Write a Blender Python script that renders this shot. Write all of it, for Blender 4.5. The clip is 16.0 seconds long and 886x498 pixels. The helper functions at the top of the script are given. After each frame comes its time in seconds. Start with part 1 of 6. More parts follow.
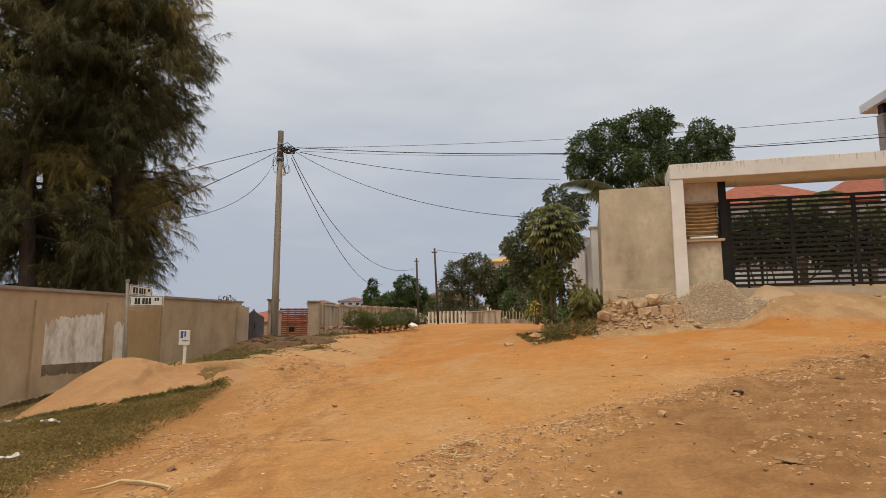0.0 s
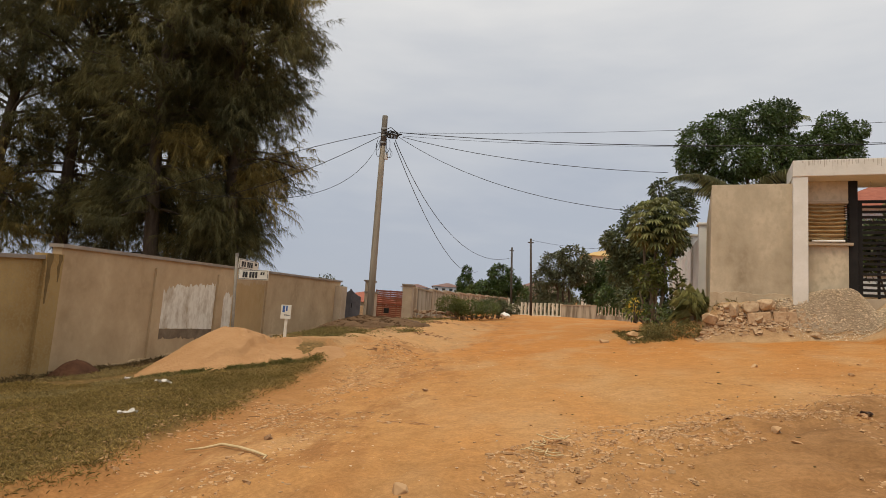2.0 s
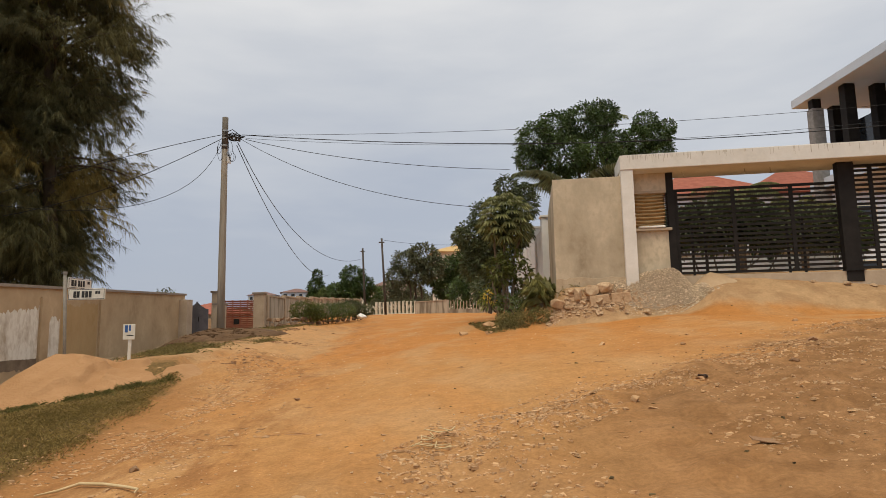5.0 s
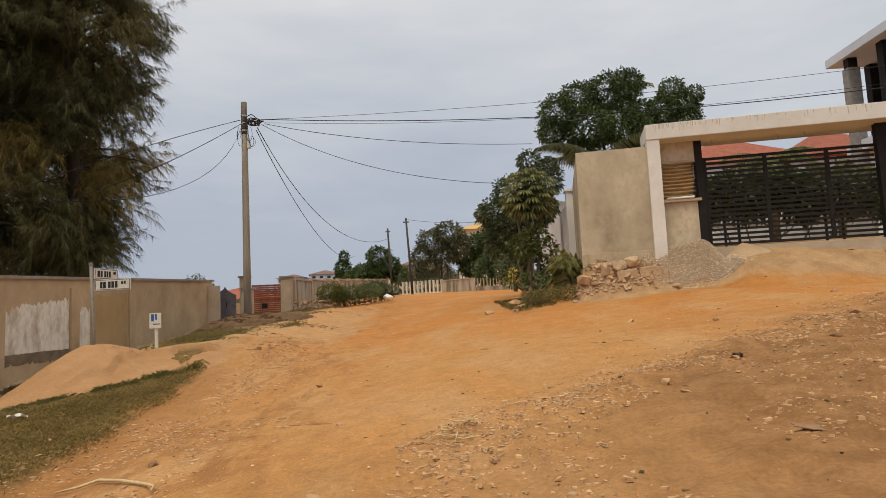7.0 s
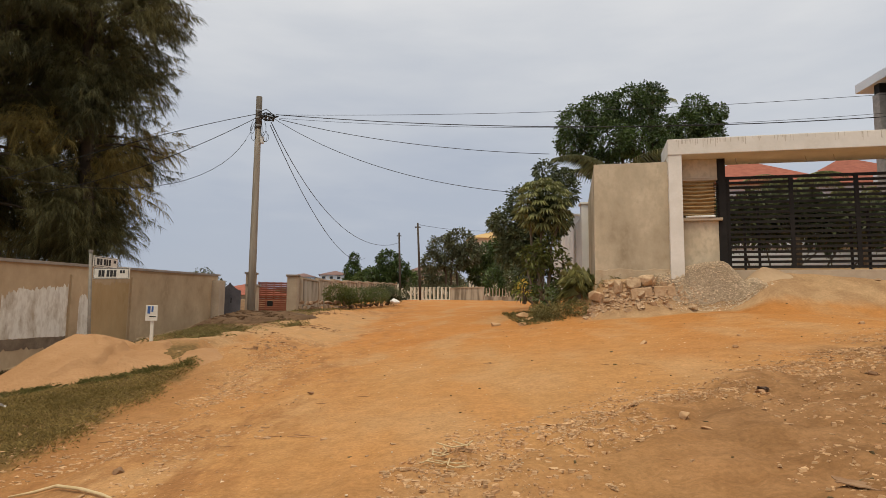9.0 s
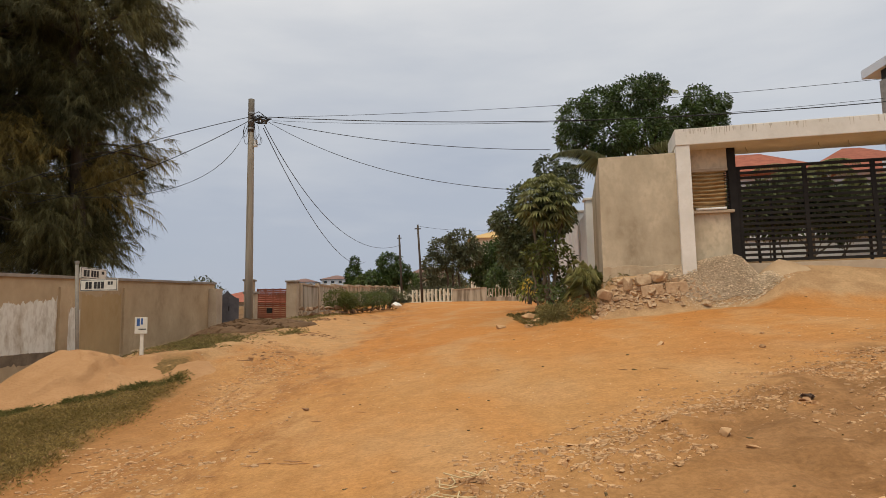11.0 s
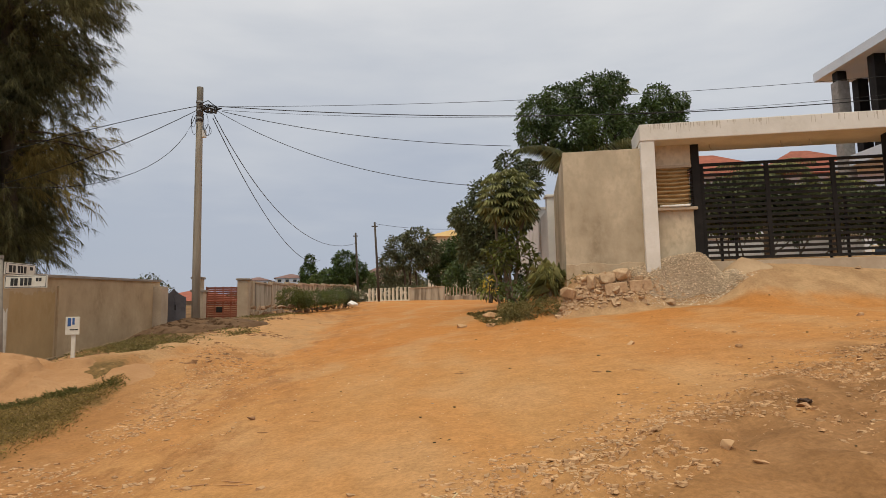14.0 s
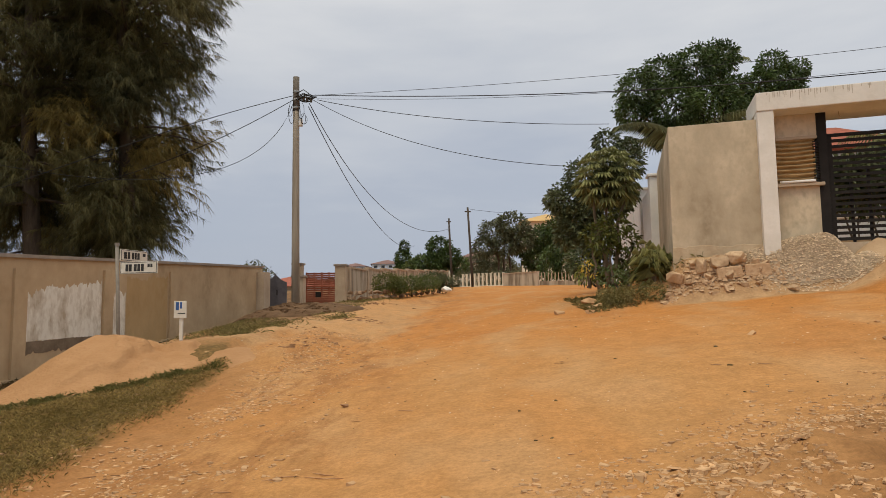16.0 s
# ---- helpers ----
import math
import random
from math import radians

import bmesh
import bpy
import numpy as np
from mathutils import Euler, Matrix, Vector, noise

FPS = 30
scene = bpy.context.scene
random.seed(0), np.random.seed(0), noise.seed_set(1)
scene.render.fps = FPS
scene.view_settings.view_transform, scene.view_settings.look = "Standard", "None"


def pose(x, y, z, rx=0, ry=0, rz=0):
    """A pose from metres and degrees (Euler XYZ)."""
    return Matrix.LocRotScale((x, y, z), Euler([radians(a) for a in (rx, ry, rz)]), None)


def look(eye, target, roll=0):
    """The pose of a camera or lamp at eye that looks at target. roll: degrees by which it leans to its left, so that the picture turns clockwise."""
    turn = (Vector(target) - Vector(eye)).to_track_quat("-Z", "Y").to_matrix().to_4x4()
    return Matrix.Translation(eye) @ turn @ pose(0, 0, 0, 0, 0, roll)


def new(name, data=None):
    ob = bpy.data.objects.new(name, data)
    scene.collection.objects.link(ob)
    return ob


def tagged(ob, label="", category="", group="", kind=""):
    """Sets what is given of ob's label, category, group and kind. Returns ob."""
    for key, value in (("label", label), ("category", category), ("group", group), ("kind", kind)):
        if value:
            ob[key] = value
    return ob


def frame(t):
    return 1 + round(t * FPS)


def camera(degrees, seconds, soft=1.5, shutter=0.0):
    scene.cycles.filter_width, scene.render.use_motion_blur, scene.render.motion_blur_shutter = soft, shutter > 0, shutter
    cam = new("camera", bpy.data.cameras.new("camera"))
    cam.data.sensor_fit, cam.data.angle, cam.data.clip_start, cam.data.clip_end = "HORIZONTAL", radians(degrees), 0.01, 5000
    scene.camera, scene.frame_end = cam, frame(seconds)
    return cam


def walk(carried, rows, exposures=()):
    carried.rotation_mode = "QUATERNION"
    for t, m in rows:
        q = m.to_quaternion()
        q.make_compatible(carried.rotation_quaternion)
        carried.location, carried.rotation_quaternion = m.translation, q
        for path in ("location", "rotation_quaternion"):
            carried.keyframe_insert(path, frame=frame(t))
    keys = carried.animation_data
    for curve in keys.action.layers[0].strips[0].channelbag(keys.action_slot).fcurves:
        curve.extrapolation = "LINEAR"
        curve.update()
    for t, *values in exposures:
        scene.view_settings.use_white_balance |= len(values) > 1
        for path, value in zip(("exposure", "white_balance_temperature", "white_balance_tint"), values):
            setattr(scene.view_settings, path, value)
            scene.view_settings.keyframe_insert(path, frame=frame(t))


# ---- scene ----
cam = camera(70.0, 16.0, soft=0.75)
PATH = [
    (0, (0.138, -0.349, 1.661), (0.101, 1.629, 1.956), -0.1),
    (0.5, (0.13, -0.296, 1.651), (0.084, 1.688, 1.904), 0.4),
    (1, (0.112, -0.206, 1.663), (-0.081, 1.77, 1.899), 0.6),
    (1.5, (0.124, -0.15, 1.659), (-0.188, 1.811, 1.902), 2.9),
    (2, (0.094, -0.217, 1.667), (-0.241, 1.739, 1.916), 4.0),
    (2.5, (0.042, -0.163, 1.666), (-0.208, 1.804, 1.928), 1.9),
    (3, (-0.025, -0.13, 1.669), (-0.109, 1.848, 1.954), -1.1),
    (3.5, (-0.077, -0.191, 1.666), (-0.028, 1.786, 1.969), -2.4),
    (4, (-0.123, -0.24, 1.658), (-0.001, 1.733, 1.959), -1.3),
    (4.5, (-0.145, -0.273, 1.657), (0.001, 1.701, 1.943), -0.9),
    (7, (-0.038, -0.036, 1.725), (0.018, 1.953, 1.92), -2.6),
    (7.5, (-0.004, 0.064, 1.736), (-0.018, 2.053, 1.941), -1.2),
    (8, (0.024, 0.141, 1.72), (-0.036, 2.13, 1.925), 0.0),
    (8.5, (0.016, 0.24, 1.729), (-0.052, 2.231, 1.912), 1.4),
    (9, (0.038, 0.422, 1.76), (0.058, 2.41, 1.978), 0.7),
    (11.5, (0.04, 1.101, 1.819), (0.054, 3.089, 2.041), -1.0),
    (12, (0.043, 1.209, 1.809), (0.015, 3.195, 2.038), 0.4),
    (12.5, (0.072, 1.365, 1.817), (0.06, 3.347, 2.081), 0.4),
    (13, (0.041, 1.438, 1.825), (0.15, 3.415, 2.108), -2.7),
    (13.5, (0.015, 1.496, 1.815), (0.168, 3.476, 2.055), -2.3),
    (14, (-0.011, 1.592, 1.817), (0.143, 3.574, 2.034), -1.0),
    (14.5, (-0.019, 1.715, 1.837), (0.134, 3.698, 2.05), 0.4),
    (15, (-0.013, 1.844, 1.842), (-0.03, 3.833, 2.056), 0.2),
    (15.5, (-0.016, 1.927, 1.84), (-0.125, 3.912, 2.053), -0.7),
    (16, (-0.03, 1.997, 1.823), (-0.17, 3.984, 1.999), -0.7),
]
# the clip's white balance runs a little warm, most of all in its first turn
WHITE = [(0, 0.36, 6580, 10), (1, 0.36, 6760, 10), (2.2, 0.36, 6700, 10), (4, 0.36, 6560, 10), (16, 0.35, 6560, 10)]
walk(cam, [(t, look(eye, target, roll)) for t, eye, target, roll in PATH], WHITE)

# ---- sky and sun ----
world = bpy.data.worlds.new("sky")
scene.world = world
world.use_nodes = True
wn, wl = world.node_tree.nodes, world.node_tree.links
wn.clear()
w_out = wn.new("ShaderNodeOutputWorld")
w_bg = wn.new("ShaderNodeBackground")
w_sky = wn.new("ShaderNodeTexSky")
w_sky.sky_type, w_sky.sun_disc = "NISHITA", False
w_sky.sun_elevation, w_sky.sun_rotation = radians(62), radians(200)
w_sky.dust_density, w_sky.air_density = 4.0, 1.0
w_geo = wn.new("ShaderNodeTexCoord")
w_sep = wn.new("ShaderNodeSeparateXYZ")
wl.new(w_geo.outputs["Generated"], w_sep.inputs[0])
# overcast: dull blue-grey at the horizon, pale grey overhead, with soft streaks of cloud
w_ramp = wn.new("ShaderNodeValToRGB")
cr = w_ramp.color_ramp
cr.elements[0].position, cr.elements[0].color = 0.0, (0.37, 0.415, 0.50, 1)
cr.elements[1].position, cr.elements[1].color = 1.0, (1.0, 0.95, 0.85, 1)
for p, c in ((0.16, (0.395, 0.435, 0.51, 1)), (0.32, (0.52, 0.545, 0.585, 1)), (0.5, (0.68, 0.685, 0.69, 1))):
    e = cr.elements.new(p)
    e.color = c
w_map = wn.new("ShaderNodeMapping")
w_map.inputs["Scale"].default_value = (1.6, 1.6, 6.5)
w_noise = wn.new("ShaderNodeTexNoise")
w_noise.inputs["Scale"].default_value, w_noise.inputs["Detail"].default_value = 1.7, 6
wl.new(w_geo.outputs["Generated"], w_map.inputs[0])
wl.new(w_map.outputs[0], w_noise.inputs["Vector"])
w_add = wn.new("ShaderNodeMath")
w_add.operation = "MULTIPLY_ADD"
w_add.inputs[1].default_value, w_add.inputs[2].default_value = 0.42, -0.21
wl.new(w_noise.outputs["Fac"], w_add.inputs[0])
w_sum = wn.new("ShaderNodeMath")
wl.new(w_sep.outputs["Z"], w_sum.inputs[0])
wl.new(w_add.outputs[0], w_sum.inputs[1])
wl.new(w_sum.outputs[0], w_ramp.inputs[0])
w_dim = wn.new("ShaderNodeVectorMath")
w_dim.operation = "SCALE"
w_dim.inputs["Scale"].default_value = 0.08
wl.new(w_sky.outputs[0], w_dim.inputs[0])
w_mix = wn.new("ShaderNodeMixRGB")
w_mix.inputs[0].default_value = 0.9
wl.new(w_dim.outputs[0], w_mix.inputs[1])
wl.new(w_ramp.outputs[0], w_mix.inputs[2])
wl.new(w_mix.outputs[0], w_bg.inputs["Color"])
w_bg.inputs["Strength"].default_value = 0.92
wl.new(w_bg.outputs[0], w_out.inputs["Surface"])

sun = new("sun", bpy.data.lights.new("sun", "SUN"))
sun.data.energy, sun.data.angle, sun.data.color = 1.25, radians(22), (1.0, 0.875, 0.65)
sun.matrix_world = look((-6, -14, 34), (0, 0, 0))


# ---- materials ----
def material(name, a, b, scale=3.0, rough=0.85, bump=0.3, fine=40.0, metal=0.0, c=None, spread=(0.35, 0.65), stretch=(1, 1, 1),
             bump_dist=0.02, spec=0.3, by_piece=0.0, island=0.0):
    """Two colours mixed by a broad noise, a third c in fine grain, with relief from the fine noise."""
    m = bpy.data.materials.new(name)
    m.use_nodes = True
    n, l = m.node_tree.nodes, m.node_tree.links
    bsdf = n["Principled BSDF"]
    bsdf.inputs["Roughness"].default_value, bsdf.inputs["Metallic"].default_value = rough, metal
    bsdf.inputs["Specular IOR Level"].default_value = spec
    geo = n.new("ShaderNodeNewGeometry")
    mp = n.new("ShaderNodeMapping")
    mp.inputs["Scale"].default_value = stretch
    l.new(geo.outputs["Position"], mp.inputs[0])
    big = n.new("ShaderNodeTexNoise")
    big.inputs["Scale"].default_value, big.inputs["Detail"].default_value, big.inputs["Roughness"].default_value = scale, 8, 0.62
    l.new(mp.outputs[0], big.inputs["Vector"])
    small = n.new("ShaderNodeTexNoise")
    small.inputs["Scale"].default_value, small.inputs["Detail"].default_value = fine, 5
    l.new(mp.outputs[0], small.inputs["Vector"])
    ramp = n.new("ShaderNodeMapRange")
    ramp.inputs["From Min"].default_value, ramp.inputs["From Max"].default_value = spread
    l.new(big.outputs["Fac"], ramp.inputs["Value"])
    mix = n.new("ShaderNodeMixRGB")
    mix.inputs[1].default_value, mix.inputs[2].default_value = (*a, 1), (*b, 1)
    l.new(ramp.outputs[0], mix.inputs[0])
    col = mix
    if c:
        r2 = n.new("ShaderNodeMapRange")
        r2.inputs["From Min"].default_value, r2.inputs["From Max"].default_value = 0.45, 0.75
        l.new(small.outputs["Fac"], r2.inputs["Value"])
        mix2 = n.new("ShaderNodeMixRGB")
        mix2.inputs[2].default_value = (*c, 1)
        l.new(r2.outputs[0], mix2.inputs[0])
        l.new(mix.outputs[0], mix2.inputs[1])
        col = mix2
    if by_piece or island:
        src = n.new("ShaderNodeObjectInfo").outputs["Random"] if by_piece else geo.outputs["Random Per Island"]
        amount = by_piece or island
        rng = n.new("ShaderNodeMapRange")
        rng.inputs["To Min"].default_value, rng.inputs["To Max"].default_value = 1 - amount, 1 + amount
        l.new(src, rng.inputs["Value"])
        vary = n.new("ShaderNodeVectorMath")
        vary.operation = "SCALE"
        l.new(col.outputs[0], vary.inputs[0])
        l.new(rng.outputs[0], vary.inputs["Scale"])
        l.new(vary.outputs[0], bsdf.inputs["Base Color"])
    else:
        l.new(col.outputs[0], bsdf.inputs["Base Color"])
    if bump:
        b1 = n.new("ShaderNodeBump")
        b1.inputs["Strength"].default_value, b1.inputs["Distance"].default_value = bump, bump_dist
        l.new(small.outputs["Fac"], b1.inputs["Height"])
        l.new(b1.outputs[0], bsdf.inputs["Normal"])
    return m


def leaf_material(name, a, b, rough=0.5, trans=0.25, scale=0.8, island=0.35):
    m = material(name, a, b, scale=scale, rough=rough, bump=0, island=island, spec=0.35)
    n, l = m.node_tree.nodes, m.node_tree.links
    bsdf, out = n["Principled BSDF"], n["Material Output"]
    tr = n.new("ShaderNodeBsdfTranslucent")
    src = bsdf.inputs["Base Color"].links[0].from_socket
    l.new(src, tr.inputs["Color"])
    mx = n.new("ShaderNodeMixShader")
    mx.inputs[0].default_value = trans
    l.new(bsdf.outputs[0], mx.inputs[1])
    l.new(tr.outputs[0], mx.inputs[2])
    l.new(mx.outputs[0], out.inputs["Surface"])
    return m


def dirt_material():
    """Laterite road: orange wheel tracks, pale tan dust, grey-brown gravel on the bank, dry turf on the verge."""
    m = bpy.data.materials.new("laterite_dirt")
    m.use_nodes = True
    n, l = m.node_tree.nodes, m.node_tree.links
    bsdf = n["Principled BSDF"]
    bsdf.inputs["Roughness"].default_value, bsdf.inputs["Specular IOR Level"].default_value = 0.95, 0.1
    geo = n.new("ShaderNodeNewGeometry")
    sep = n.new("ShaderNodeSeparateXYZ")
    l.new(geo.outputs["Position"], sep.inputs[0])

    def noise_of(scale, detail=8, rough=0.6, stretch=(1, 1, 1), turn=0):
        mp = n.new("ShaderNodeMapping")
        mp.inputs["Scale"].default_value, mp.inputs["Rotation"].default_value = stretch, (0, 0, radians(turn))
        l.new(geo.outputs["Position"], mp.inputs[0])
        t = n.new("ShaderNodeTexNoise")
        t.inputs["Scale"].default_value, t.inputs["Detail"].default_value, t.inputs["Roughness"].default_value = scale, detail, rough
        l.new(mp.outputs[0], t.inputs["Vector"])
        return t.outputs["Fac"]

    def math_of(op, a, b=None, c=None):
        t = n.new("ShaderNodeMath")
        t.operation = op
        for i, v in enumerate((a, b, c)):
            if v is None:
                continue
            if isinstance(v, (int, float)):
                t.inputs[i].default_value = v
            else:
                l.new(v, t.inputs[i])
        return t.outputs[0]

    def ramp_of(v, lo, hi, to_lo=0.0, to_hi=1.0):
        t = n.new("ShaderNodeMapRange")
        t.interpolation_type = "SMOOTHSTEP"
        for key, val in (("From Min", lo), ("From Max", hi), ("To Min", to_lo), ("To Max", to_hi)):
            t.inputs[key].default_value = val
        l.new(v, t.inputs["Value"])
        return t.outputs[0]

    def mix_of(f, a, b):
        t = n.new("ShaderNodeMixRGB")
        if isinstance(f, (int, float)):
            t.inputs[0].default_value = f
        else:
            l.new(f, t.inputs[0])
        for i, v in ((1, a), (2, b)):
            if isinstance(v, tuple):
                t.inputs[i].default_value = (*v, 1)
            else:
                l.new(v, t.inputs[i])
        return t.outputs[0]

    x, y = sep.outputs["X"], sep.outputs["Y"]
    broad, mid, fine = noise_of(0.35), noise_of(1.6), noise_of(14, 10, 0.7)
    ruts = noise_of(1.0, 6, 0.55, (1.0, 0.22, 1), -14)
    grit = noise_of(55, 6, 0.75)
    wob = math_of("MULTIPLY_ADD", broad, 6.0, -3.0)
    wob2 = math_of("MULTIPLY_ADD", mid, 2.4, -1.2)
    orange, deep, tan, pale, brown = (0.46, 0.185, 0.045), (0.34, 0.142, 0.045), (0.43, 0.230, 0.090), (0.455, 0.265, 0.122), (0.20, 0.102, 0.043)
    col = mix_of(ramp_of(ruts, 0.36, 0.64, 0.0, 0.25), tan, orange)
    # the trodden dust close by is paler, the road ahead a stronger orange
    ahead = ramp_of(math_of("ADD", math_of("MULTIPLY_ADD", x, 0.30, y), wob), 8.5, 15.0)
    col = mix_of(math_of("MULTIPLY", ahead, 0.65), col, orange)
    col = mix_of(math_of("MULTIPLY", ramp_of(noise_of(0.9, 3, 0.5, (1, 0.5, 1), 20), 0.45, 0.68), 0.72), col, pale)
    col = mix_of(math_of("MULTIPLY", ramp_of(broad, 0.5, 0.7), 0.35), col, deep)
    # crumbled red-brown streaks along the left wheel track
    streak = math_of("MULTIPLY", ramp_of(noise_of(2.4, 9, 0.72, (1, 0.35, 1), 12), 0.46, 0.62), math_of("MULTIPLY", ramp_of(x, -4.2, -3.0), ramp_of(x, -0.6, -1.8)))
    col = mix_of(math_of("MULTIPLY", streak, 0.8), col, (0.29, 0.135, 0.052))
    # grey-brown gravelly bank on the right hand
    bank = ramp_of(math_of("SUBTRACT", math_of("MULTIPLY_ADD", x, 0.555, 4.73), math_of("ADD", y, math_of("MULTIPLY", wob2, 1.5))), -1.1, 0.7)
    bank = math_of("MULTIPLY", bank, ramp_of(x, 0.2, 2.6, 0.3, 1.0))
    col = mix_of(math_of("MULTIPLY", bank, 0.9), col, mix_of(ramp_of(noise_of(3.2, 9, 0.7), 0.38, 0.62), brown, (0.28, 0.150, 0.068)))
    apron = math_of("MULTIPLY", ramp_of(math_of("ADD", math_of("MULTIPLY_ADD", x, 0.2357, y), math_of("MULTIPLY", wob2, 0.2)), 15.2, 15.6), math_of("MULTIPLY", ramp_of(x, 3.0, 4.0), ramp_of(y, 19.0, 17.0)))
    col = mix_of(math_of("MULTIPLY", apron, 0.85), col, mix_of(ramp_of(mid, 0.4, 0.6), (0.36, 0.235, 0.13), (0.45, 0.305, 0.17)))
    # pale verge before the walls and the far left side
    left = math_of("MULTIPLY", ramp_of(math_of("ADD", math_of("MULTIPLY_ADD", y, 0.06, x), wob2), -2.2, -4.0), ramp_of(math_of("ADD", y, wob), 9.0, 13.0))
    col = mix_of(math_of("MULTIPLY", left, 0.7), col, mix_of(ramp_of(mid, 0.4, 0.6), (0.40, 0.255, 0.135), (0.30, 0.170, 0.085)))
    # pale sandy spill where the verge meets the road
    spill = math_of("MULTIPLY", math_of("MULTIPLY", ramp_of(math_of("ADD", x, wob2), -1.6, -2.6), ramp_of(x, -6.5, -4.5)), math_of("MULTIPLY", ramp_of(math_of("ADD", y, wob), 12.5, 16.5), ramp_of(y, 30.0, 24.0)))
    col = mix_of(math_of("MULTIPLY", spill, 0.5), col, (0.49, 0.32, 0.165))
    # trampled darker earth before the gates
    worn = math_of("MULTIPLY", ramp_of(math_of("ADD", x, wob2), -4.4, -5.4), math_of("MULTIPLY", ramp_of(math_of("ADD", y, wob2), 16.5, 19.0), ramp_of(y, 32.0, 27.0)))
    col = mix_of(math_of("MULTIPLY", worn, 0.75), col, (0.21, 0.128, 0.07))
    # dark leaf-strewn soil along the foot of the low wall
    strip = ramp_of(math_of("ADD", math_of("MULTIPLY_ADD", y, -0.057, x), math_of("MULTIPLY", wob2, 0.6)), -8.3, -9.4)
    col = mix_of(math_of("MULTIPLY", strip, 0.85), col, mix_of(ramp_of(mid, 0.35, 0.6), (0.11, 0.06, 0.03), (0.21, 0.125, 0.06)))
    # raw orange earth where the turf has broken away
    lip = ramp_of(math_of("ADD", math_of("MULTIPLY_ADD", math_of("MAXIMUM", math_of("SUBTRACT", y, 5.5), 0.0), 0.125, x), math_of("MULTIPLY", wob2, 0.5)), -2.4, -3.2)
    col = mix_of(math_of("MULTIPLY", math_of("MULTIPLY", lip, ramp_of(y, 13.0, 11.0)), 0.75), col, (0.31, 0.148, 0.055))
    # turf
    turf = math_of("MULTIPLY", ramp_of(math_of("ADD", math_of("MULTIPLY_ADD", math_of("MAXIMUM", math_of("SUBTRACT", y, 5.5), 0.0), 0.125, x), math_of("MULTIPLY", wob2, 0.4)), -3.3, -3.65),
                   ramp_of(math_of("ADD", y, wob2), 13.4, 12.2))
    col = mix_of(math_of("MULTIPLY", turf, ramp_of(mid, 0.25, 0.5, 0.6, 0.95)), col, mix_of(ramp_of(fine, 0.4, 0.6), (0.095, 0.067, 0.024), (0.17, 0.108, 0.042)))
    # dark crumbs and pale chips
    col = mix_of(math_of("MULTIPLY", ramp_of(grit, 0.60, 0.74), 0.5), col, (0.20, 0.105, 0.055))
    col = mix_of(math_of("MULTIPLY", ramp_of(fine, 0.62, 0.74), 0.3), col, (0.62, 0.46, 0.30))
    tone = math_of("MULTIPLY", ramp_of(noise_of(26, 12, 0.78), 0.3, 0.7, 0.79, 1.19), ramp_of(noise_of(4.5, 8, 0.65), 0.3, 0.7, 0.90, 1.09))
    shade = n.new("ShaderNodeVectorMath")
    shade.operation = "SCALE"
    l.new(col, shade.inputs[0])
    l.new(tone, shade.inputs["Scale"])
    l.new(shade.outputs[0], bsdf.inputs["Base Color"])
    b1 = n.new("ShaderNodeBump")
    b1.inputs["Strength"].default_value, b1.inputs["Distance"].default_value = 0.4, 0.05
    l.new(noise_of(1.6, 2, 0.5), b1.inputs["Height"])
    b2 = n.new("ShaderNodeBump")
    b2.inputs["Strength"].default_value, b2.inputs["Distance"].default_value = 0.6, 0.016
    l.new(fine, b2.inputs["Height"])
    b3 = n.new("ShaderNodeBump")
    b3.inputs["Strength"].default_value, b3.inputs["Distance"].default_value = 0.4, 0.04
    l.new(noise_of(6.5, 6, 0.65, (1, 0.7, 1), 12), b3.inputs["Height"])
    l.new(b1.outputs[0], b3.inputs["Normal"])
    l.new(b3.outputs[0], b2.inputs["Normal"])
    l.new(b2.outputs[0], bsdf.inputs["Normal"])
    return m


DIRT = dirt_material()
PLASTER_GREY = material("grey_cement_plaster", (0.30, 0.242, 0.162), (0.62, 0.525, 0.385), 0.75, bump=0.3, fine=9, c=(0.44, 0.37, 0.265), stretch=(1, 1, 0.7), spread=(0.3, 0.62))
PLASTER_BROWN = material("brown_weathered_plaster", (0.37, 0.262, 0.150), (0.56, 0.420, 0.262), 0.8, bump=0.3, fine=7, c=(0.47, 0.345, 0.21), spread=(0.34, 0.66), stretch=(1, 1, 0.85))
OCHRE_WASH = material("faded_ochre_wash", (0.36, 0.235, 0.105), (0.50, 0.345, 0.175), 0.8, bump=0.25, fine=8, c=(0.43, 0.30, 0.15), stretch=(1, 1, 0.6))
PLASTER_OCHRE = material("ochre_painted_plaster", (0.30, 0.19, 0.07), (0.44, 0.305, 0.13), 0.9, bump=0.2, fine=20, c=(0.36, 0.26, 0.13))
LIMEWASH = material("flaking_limewash", (0.45, 0.375, 0.275), (0.76, 0.72, 0.63), 2.8, bump=0.3, fine=12, stretch=(1, 1, 0.5), spread=(0.36, 0.52), c=(0.60, 0.54, 0.44))
STAIN = material("brown_rain_stain", (0.12, 0.078, 0.032), (0.20, 0.135, 0.055), 5, bump=0.2, fine=20)
DAMP = material("damp_dark_plaster", (0.15, 0.11, 0.072), (0.25, 0.19, 0.13), 3.0, bump=0.4, fine=20)
WHITE_CONC = material("weathered_white_paint", (0.64, 0.61, 0.55), (0.78, 0.75, 0.70), 1.3, bump=0.15, fine=16, c=(0.70, 0.67, 0.61))
